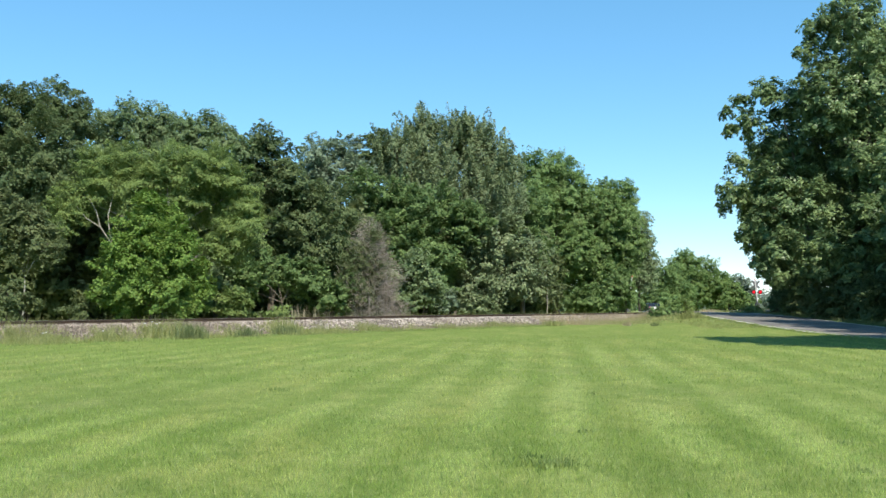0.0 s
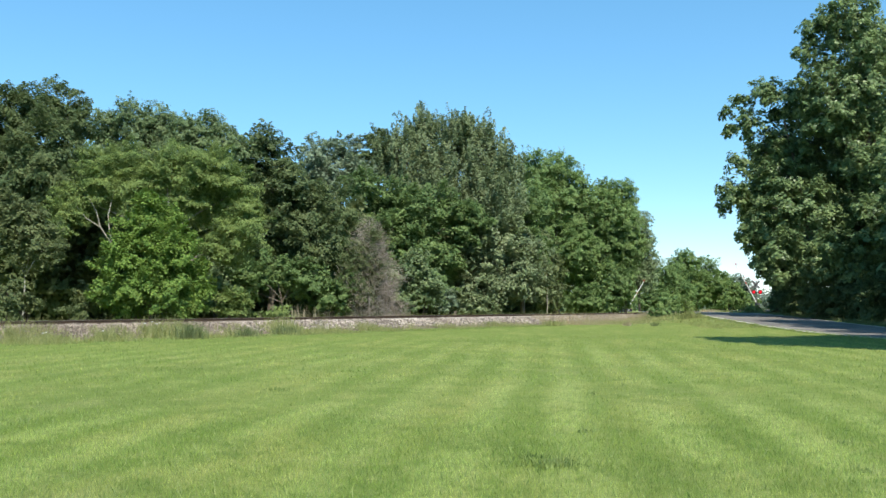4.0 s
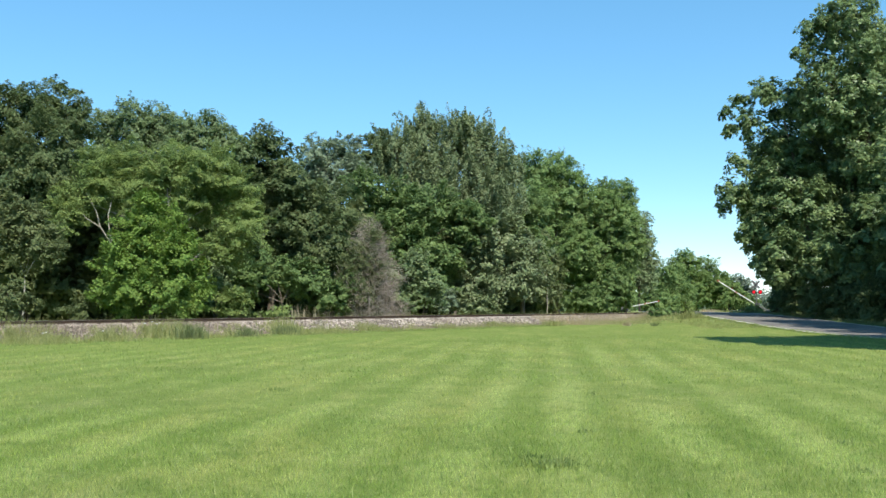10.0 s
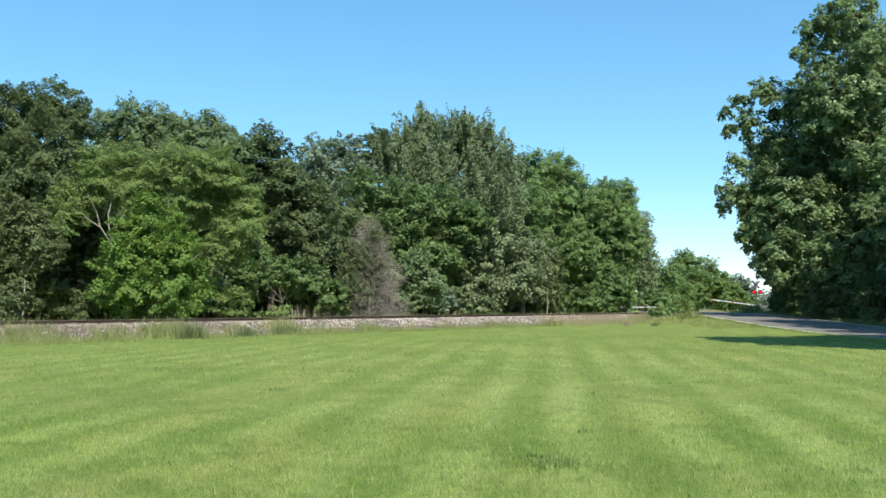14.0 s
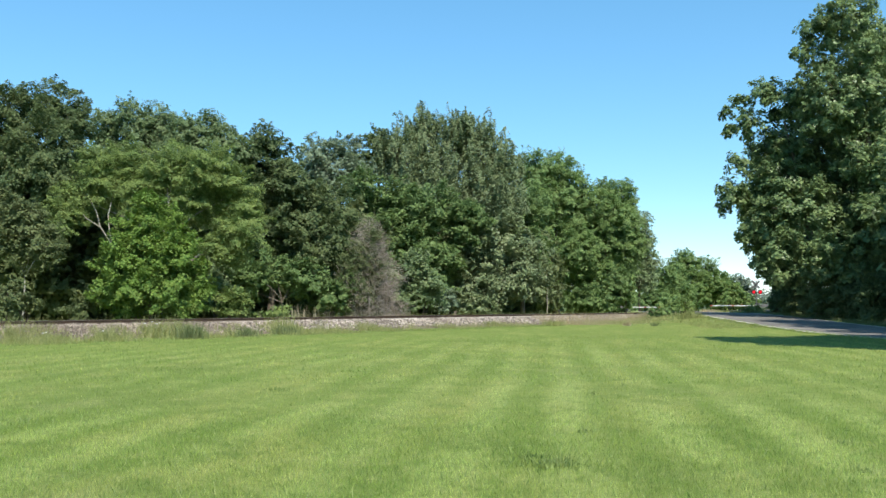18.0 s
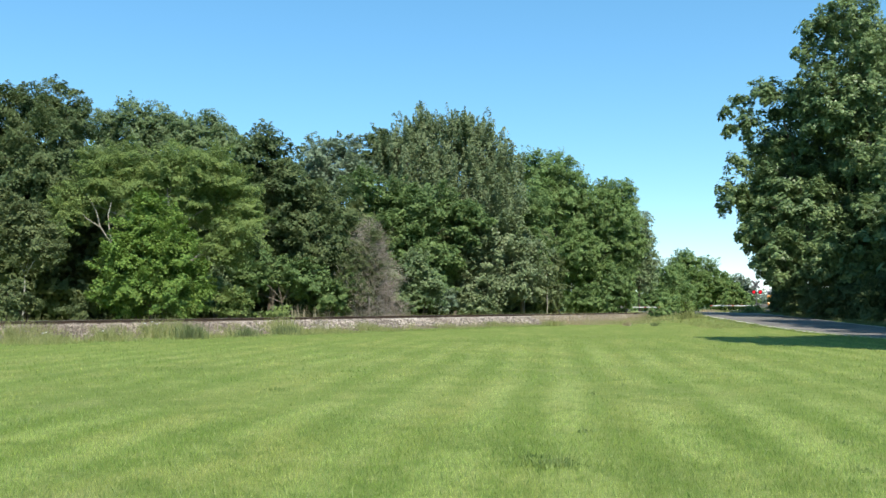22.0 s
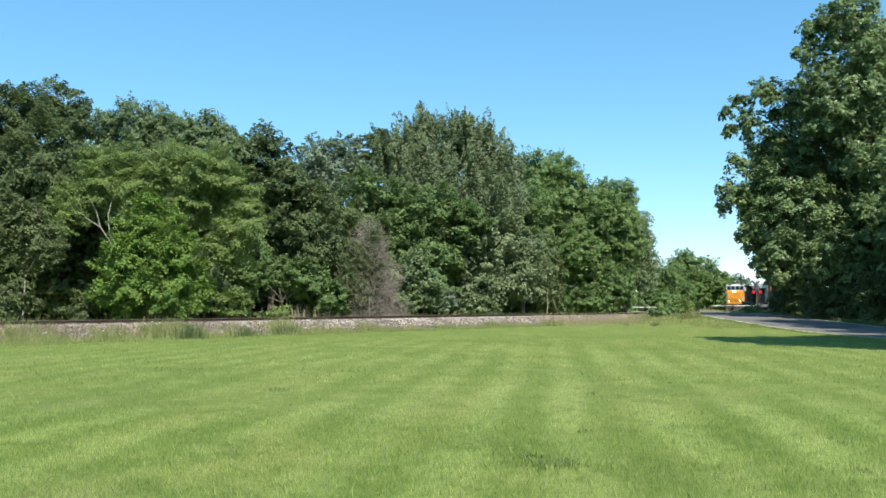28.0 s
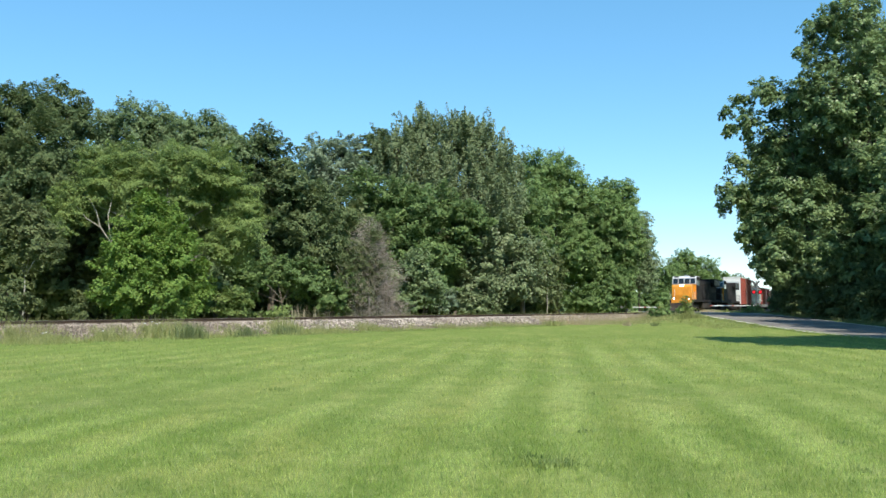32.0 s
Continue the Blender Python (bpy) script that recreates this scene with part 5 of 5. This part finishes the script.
def locomotive(label, lamp, nose_paint, face_paint):
    """A six-axle road diesel, nose towards +y, wheels at z = 0."""
    base = thing("locomotive", pose(0, 0, 0), label, "locomotive", "train")
    part("underframe", box(B(), -1.52, 1.52, -10.4, 10.4, 1.30, 1.58, 0.03), DARK_BLUE, base)
    tank = part("fuel_tank", box(B(), -1.42, 1.42, -3.3, 3.3, 0.42, 1.298, 0.16), TRUCK, base)
    part("filler", tube(B(), [(1.42, 1.5, 1.0), (1.48, 1.5, 1.0)], 0.09, 10), STEEL, tank)
    # nose and cab
    nose = part("nose", prism(B(), [(8.45, 1.58), (10.05, 1.58), (10.12, 2.2), (10.02, 3.30), (9.80, 3.48), (8.45, 3.58)], -1.27, 1.27), nose_paint, base)
    bmesh_edges(nose, 0.07)
    part("nose_door", box(B(), -0.95, -0.25, 10.09, 10.14, 1.75, 3.1, 0.02), nose_paint, nose)
    part("nose_skirt", box(B(), -1.30, 1.30, 10.405, 10.44, 1.14, 1.62, 0.01), nose_paint, base, "yellow-orange pilot sheet under the nose" if nose_paint is YELLOW else "")
    part("grab_iron", tube(B(), [(0.9, 10.1, 2.0), (0.9, 10.2, 2.0), (0.9, 10.2, 3.0), (0.9, 10.04, 3.0)], 0.02, 6), WHITE, nose)
    cab = part("cab", prism(B(), [(5.55, 1.582), (8.44, 1.582), (8.44, 3.6), (8.22, 4.42), (7.9, 4.62), (5.75, 4.62), (5.55, 4.5)], -1.54, 1.54), DARK_BLUE, base)
    bmesh_edges(cab, 0.05)
    face = part("cab_front", prism(B(), [(8.445, 3.60), (8.53, 3.60), (8.30, 4.44), (8.0, 4.66), (7.92, 4.66), (8.22, 4.43)], -1.545, 1.545), LOCO_GREY, base, "pale grey cab front and brow")
    part("cab_face", box(B(), -1.545, 1.545, 8.42, 8.475, 1.60, 3.60, 0.02), face_paint, base)
    roof = part("cab_roof", box(B(), -1.50, 1.50, 5.6, 7.95, 4.62, 4.70, 0.03), LOCO_GREY, base, "pale grey cab roof")
    for x0, x1 in ((-1.42, -0.80), (-0.72, -0.05), (0.05, 0.72), (0.80, 1.42)):
        part("windscreen", prism(B(), [(8.512, 3.69), (8.545, 3.69), (8.362, 4.38), (8.329, 4.38)], x0, x1), DARK_GLASS, face, "dark windscreen pane")
    for sx in (-1, 1):
        for y0, y1 in ((6.0, 6.9), (7.1, 8.0)):
            part("side_window", box(B(), *sorted((sx * 1.535, sx * 1.552)), y0, y1, 3.45, 4.15, 0.01), DARK_GLASS, cab, "dark side window")
        part("number_board", box(B(), *sorted((sx * 0.75, sx * 1.35)), 8.0, 8.2, 4.50, 4.68, 0.02), BLACK, face, "dark number board")
    for x in (-0.16, 0.16):
        part("headlight", tube(B(), [(x, 9.95, 3.38), (x, 10.08, 3.38), (x, 10.09, 3.38)], [0.12, 0.12, 0.06], 16), lamp, nose, "round headlight")
    for x in (-0.95, 0.95):
        part("ditch_light", tube(B(), [(x, 10.28, 1.68), (x, 10.42, 1.68), (x, 10.43, 1.68)], [0.11, 0.11, 0.06], 14), lamp, base, "round ditch light")
        part("lamp_bracket", box(B(), x - 0.16, x + 0.16, 10.18, 10.279, 1.50, 1.86, 0.02), DARK_BLUE, base)
    # long hood
    hood = part("hood", prism(B(), [(-9.6, 1.584), (5.53, 1.584), (5.53, 4.28), (-9.6, 4.28)], -0.98, 0.98), DARK_BLUE, base, "dark blue-black engine hood")
    bmesh_edges(hood, 0.09)
    wings = part("radiator", prism(B(), [(-9.5, 3.55), (-5.2, 3.55), (-5.0, 4.1), (-5.2, 4.68), (-9.5, 4.68), (-9.62, 4.2)], -1.52, 1.52), DARK_BLUE, base, "wide dark radiator housing")
    bmesh_edges(wings, 0.05)
    for sx in (-1, 1):
        for k in range(6):
            part("grille", box(B(), *sorted((sx * 1.515, sx * 1.535)), -9.3 + k * 0.7, -8.72 + k * 0.7, 3.75, 4.5, 0.008), BLACK, wings)
        for k in range(9):
            part("hood_door", box(B(), *sorted((sx * 0.975, sx * 1.0)), -4.4 + k * 0.95, -3.6 + k * 0.95, 1.8, 3.7, 0.01), DARK_BLUE, hood)
        part("blower_housing", box(B(), *sorted((sx * 0.985, sx * 1.35)), 3.4, 5.4, 1.585, 3.4, 0.06), DARK_BLUE, base)
        bm = B()
        handrail(bm, sx * 1.46, -10.2, 5.3, 1.58, 2.62, 9)
        part("handrail", bm, DARK_BLUE, base)
        bm = B()
        handrail(bm, sx * 1.46, 8.7, 10.25, 1.58, 2.55, 3)
        part("handrail", bm, LOCO_GREY, base, "thin pale handrail")
        for e in (-1, 1):
            bm = B()
            for k in range(4):
                box(bm, *sorted((sx * 1.05, sx * 1.50)), *sorted((e * 9.7, e * 10.35)), 0.42 + k * 0.29, 0.46 + k * 0.29)
            box(bm, *sorted((sx * 1.0, sx * 1.05)), *sorted((e * 9.7, e * 10.35)), 0.40, 1.298)
            part("steps", bm, TRUCK, base)
    part("exhaust_stack", box(B(), -0.35, 0.35, 0.2, 1.2, 4.28, 4.55, 0.04), BLACK, base)
    part("dynamic_brake", box(B(), -0.9, 0.9, 2.6, 5.2, 4.285, 4.62, 0.05), DARK_BLUE, base)
    bm = B()
    for x in (-0.18, 0, 0.18):
        tube(bm, [(x, 6.4, 4.80), (x, 6.95, 4.82)], [0.03, 0.085], 8)
    box(bm, -0.22, 0.22, 6.35, 6.45, 4.69, 4.82)
    part("horn", bm, STEEL, base)
    part("plow", prism(B(), [(10.0, 0.10), (10.75, 0.10), (10.52, 0.55), (10.42, 1.298), (10.0, 1.298)], -1.45, 1.45), TRUCK, base, "dark pilot plough")
    part("end_sheet", box(B(), -1.45, 1.45, -10.44, -10.3, 0.35, 1.298, 0.02), TRUCK, base)
    coupler(base, 11.15)
    coupler(base, -11.15)
    truck(base, 6.9, 3, 1.85, 0.53, "black three-axle truck")
    truck(base, -6.9, 3, 1.85, 0.53, "black three-axle truck")
    return base


def bmesh_edges(ob, width):
    """Rounds the edges of a part's mesh."""
    bm = bmesh.new()
    bm.from_mesh(ob.data)
    bmesh.ops.bevel(bm, geom=list(bm.edges), offset=width, segments=2, profile=0.6, affect="EDGES")
    bm.to_mesh(ob.data)
    bm.free()


def box_car(paint, label, top=4.55, end_paint=None):
    """A ribbed steel box car, wheels at z = 0."""
    base = thing("box_car", pose(0, 0, 0), label, "freight car", "train")
    body = part("body", box(B(), -1.45, 1.45, -7.6, 7.6, 1.08, top, 0.05), paint, base)
    for sx in (-1, 1):
        for k in range(18):
            y = -7.3 + k * 0.86
            if abs(y) > 1.6:
                part("rib", box(B(), *sorted((sx * 1.445, sx * 1.52)), y - 0.05, y + 0.05, 1.1, top - 0.05, 0.015), paint, body)
        part("sliding_door", box(B(), *sorted((sx * 1.447, sx * 1.54)), -1.5, 1.5, 1.15, top - 0.2, 0.03), paint, base)
    step = (top - 1.47) / 7
    for e in (-1, 1):
        if end_paint:
            part("end_sheet", prism(B(), [(e * 7.602, 1.1), (e * 7.63, 1.1), (e * 7.63, top + 0.02), (e * 7.602, top + 0.02)], -1.46, 1.46), end_paint, base, "white-painted end of the car")
        for k in range(7):
            part("end_rib", box(B(), -1.35, 1.35, *sorted((e * 7.62, e * 7.70)), 1.35 + k * step, 1.52 + k * step, 0.03), end_paint or paint, body)
        bm = B()
        for x in (1.0, 1.4):
            tube(bm, [(x, e * 7.74, 1.0), (x, e * 7.74, top - 0.05)], 0.02, 6)
        for k in range(9):
            tube(bm, [(1.0, e * 7.74, 1.15 + k * 0.4), (1.4, e * 7.74, 1.15 + k * 0.4)], 0.018, 6)
        part("ladder", bm, paint, base)
        coupler(base, e * 8.5)
        truck(base, e * 5.6, 2, 1.75, 0.42, "black two-axle truck")
    roof = B()
    for x in (-1, 1):
        prism(roof, [(-7.68, top + 0.01), (7.68, top + 0.01), (7.68, top + 0.09), (-7.68, top + 0.09)], *sorted((x * 0.004, x * 1.5)))
    for k in range(12):
        box(roof, -1.48, 1.48, -7.2 + k * 1.3, -7.12 + k * 1.3, top + 0.085, top + 0.13)
    part("roof", roof, end_paint or GALV, base, "pale ribbed metal roof")
    part("sill", box(B(), -0.35, 0.35, -7.9, 7.9, 0.72, 1.078, 0.02), TRUCK, base)
    return base


def hopper_car(paint, label):
    """A covered hopper with rounded sides and sloping ends, wheels at z = 0."""
    base = thing("hopper_car", pose(0, 0, 0), label, "freight car", "train")
    bm = prism(B(), [(-7.4, 2.0), (-5.4, 1.0), (5.4, 1.0), (7.4, 2.0), (7.4, 4.3), (-7.4, 4.3)], -1.5, 1.5)
    body = part("body", bm, paint, base)
    bmesh_edges(body, 0.12)
    for sx in (-1, 1):
        for k in range(12):
            y = -6.9 + k * 1.255
            part("rib", box(B(), *sorted((sx * 1.49, sx * 1.58)), y - 0.05, y + 0.05, 2.05, 4.2, 0.015), paint, body)
        part("side_sill", box(B(), *sorted((sx * 1.40, sx * 1.56)), -8.0, 8.0, 1.72, 1.98, 0.03), paint, base)
    for k in range(3):
        part("hopper_gate", prism(B(), [(-4.8 + k * 3.6, 1.0), (-2.4 + k * 3.6, 1.0), (-3.0 + k * 3.6, 0.35), (-4.2 + k * 3.6, 0.35)], -1.0, 1.0), TRUCK, base)
    part("roof_walk", box(B(), -0.45, 0.45, -7.6, 7.6, 4.42, 4.48, 0.01), GALV, base)
    part("hatch", box(B(), -0.3, 0.3, -6.8, 6.8, 4.285, 4.418, 0.03), paint, base)
    for e in (-1, 1):
        part("end_platform", box(B(), -1.45, 1.45, *sorted((e * 7.0, e * 8.0)), 1.05, 1.25, 0.02), TRUCK, base)
        bm = B()
        for x in (-1.35, 1.35):
            tube(bm, [(x, e * 7.9, 1.2), (x, e * 7.5, 4.3)], 0.03, 6)
        for k in range(7):
            tube(bm, [(0.95, e * (7.86 - k * 0.055), 1.5 + k * 0.4), (1.35, e * (7.86 - k * 0.055), 1.5 + k * 0.4)], 0.02, 6)
        part("ladder", bm, paint, base)
        coupler(base, e * 8.5)
        truck(base, e * 5.9, 2, 1.75, 0.42, "black two-axle truck")
    return base


lead = locomotive("dark locomotive with a sunlit yellow-orange nose, headlights on", LAMP_WHITE, YELLOW, YELLOW)
second = locomotive("dark trailing locomotive coupled behind the leading one, yellow cab face", DARK_GLASS, DARK_BLUE, YELLOW)
TRAIN = [(lead, 11.15), (second, 33.45),
         (box_car(CAR_RED, "tall rust-red box car with white-painted ends", 5.75, WHITE), 53.1), (hopper_car(CAR_GREY, "grey covered hopper car"), 70.1),
         (box_car(CAR_RED, "rust-red ribbed steel box car"), 87.1), (hopper_car(CAR_TAN, "brown covered hopper car"), 104.1)]


# ---- the car that has crossed ----
def suv():
    base = thing("suv", pose(0, 0, 0), "black car driving away over the crossing", "car")
    part("body", prism(B(), [(-2.2, 0.35), (2.25, 0.35), (2.3, 0.85), (1.3, 1.02), (0.6, 1.62), (-1.7, 1.66), (-2.15, 1.05), (-2.25, 0.8)], -0.92, 0.92), CAR_PAINT, base)
    bmesh_edges(base.children[0], 0.06)
    part("rear_window", prism(B(), [(-2.10, 1.12), (-2.12, 1.12), (-1.80, 1.56), (-1.78, 1.56)], -0.72, 0.72), DARK_GLASS, base)
    # plain white panel, larger than a number plate
    part("plate", box(B(), -0.34, 0.34, -2.285, -2.255, 0.68, 1.04, 0.005), WHITE, base, "white panel on the rear")
    part("bumper", box(B(), -0.93, 0.93, -2.34, -2.2, 0.38, 0.62, 0.04), BLACK, base)
    for x in (-0.78, 0.78):
        part("tail_light", box(B(), x - 0.06, x + 0.06, -2.29, -2.2, 0.88, 1.08, 0.02), RED_REFLECT, base)
        for y in (-1.35, 1.4):
            w = part("wheel", tube(B(), [(x, y, 0.34), (x * 1.22, y, 0.34)], [0.34, 0.34], 20), BLACK, base)
            part("rim", tube(B(), [(x * 1.22, y, 0.34), (x * 1.235, y, 0.34)], [0.22, 0.2], 14), GALV, w)
    return base


CAR = suv()


# ---- what moves ----
def swing(rows, side, at):
    return [(t, at @ pose(0, 0, 0, 0, -side * a, 0)) for t, a in rows]


def motions():
    for crown, deg, phase in SWAY:
        rows = []
        for k in range(21):
            t = k * 1.6
            gust = 0.6 + 0.4 * math.sin(t * 0.37 + phase)
            rows.append((t, pose(0, 0, 0, deg * 0.5 * gust * math.sin(t * 1.9 + phase * 2.1), deg * gust * math.sin(t * 1.55 + phase), 0)))
        walk(crown, rows)
    for ob, back in TRAIN:
        rows = []
        for k in range(33):
            s = 89.0 + 11.8 * (32 - k) + back
            (x0, y0, _), (x1, y1, _) = track(s - 6), track(s + 6)
            a = math.degrees(math.atan2(x1 - x0, y1 - y0))
            rows.append((float(k), pose((x0 + x1) / 2, (y0 + y1) / 2, RAIL_TOP + 0.004, 0, 0, 180 - a)))
        walk(ob, rows)
    near = [(0, 84), (1, 81), (2, 76.5), (3, 69), (3.5, 65.5), (5.5, 56), (7, 49), (8.5, 42), (10, 32), (11.5, 22.7), (12.5, 15.6), (13, 13), (14, 7.6), (14.5, 5.4), (15.6, 0.4), (16.4, 0), (32, 0)]
    far = [(0, 82), (1, 76), (2, 70), (2.5, 67), (3.5, 61), (5.5, 48), (6.5, 37), (7.5, 31), (8.5, 23), (9.5, 14), (10.5, 9), (11.5, 2.5), (12, 0), (32, 0)]
    walk(NEAR_ARM, swing(near, -1, NEAR_AT))
    walk(FAR_ARM, swing(far, 1, FAR_AT))
    rows = []
    for k in range(17):
        t = k * 2.0
        y = 142 + 8.1 * t
        dz = (float(road_level(y + 1.4)) - float(road_level(y - 1.4))) / 2.8
        rows.append((t, pose(road_x(y) + 2.0, y, float(road_level(y)) + 0.045, math.degrees(dz), 0, -4.5)))
    walk(CAR, rows)


motions()
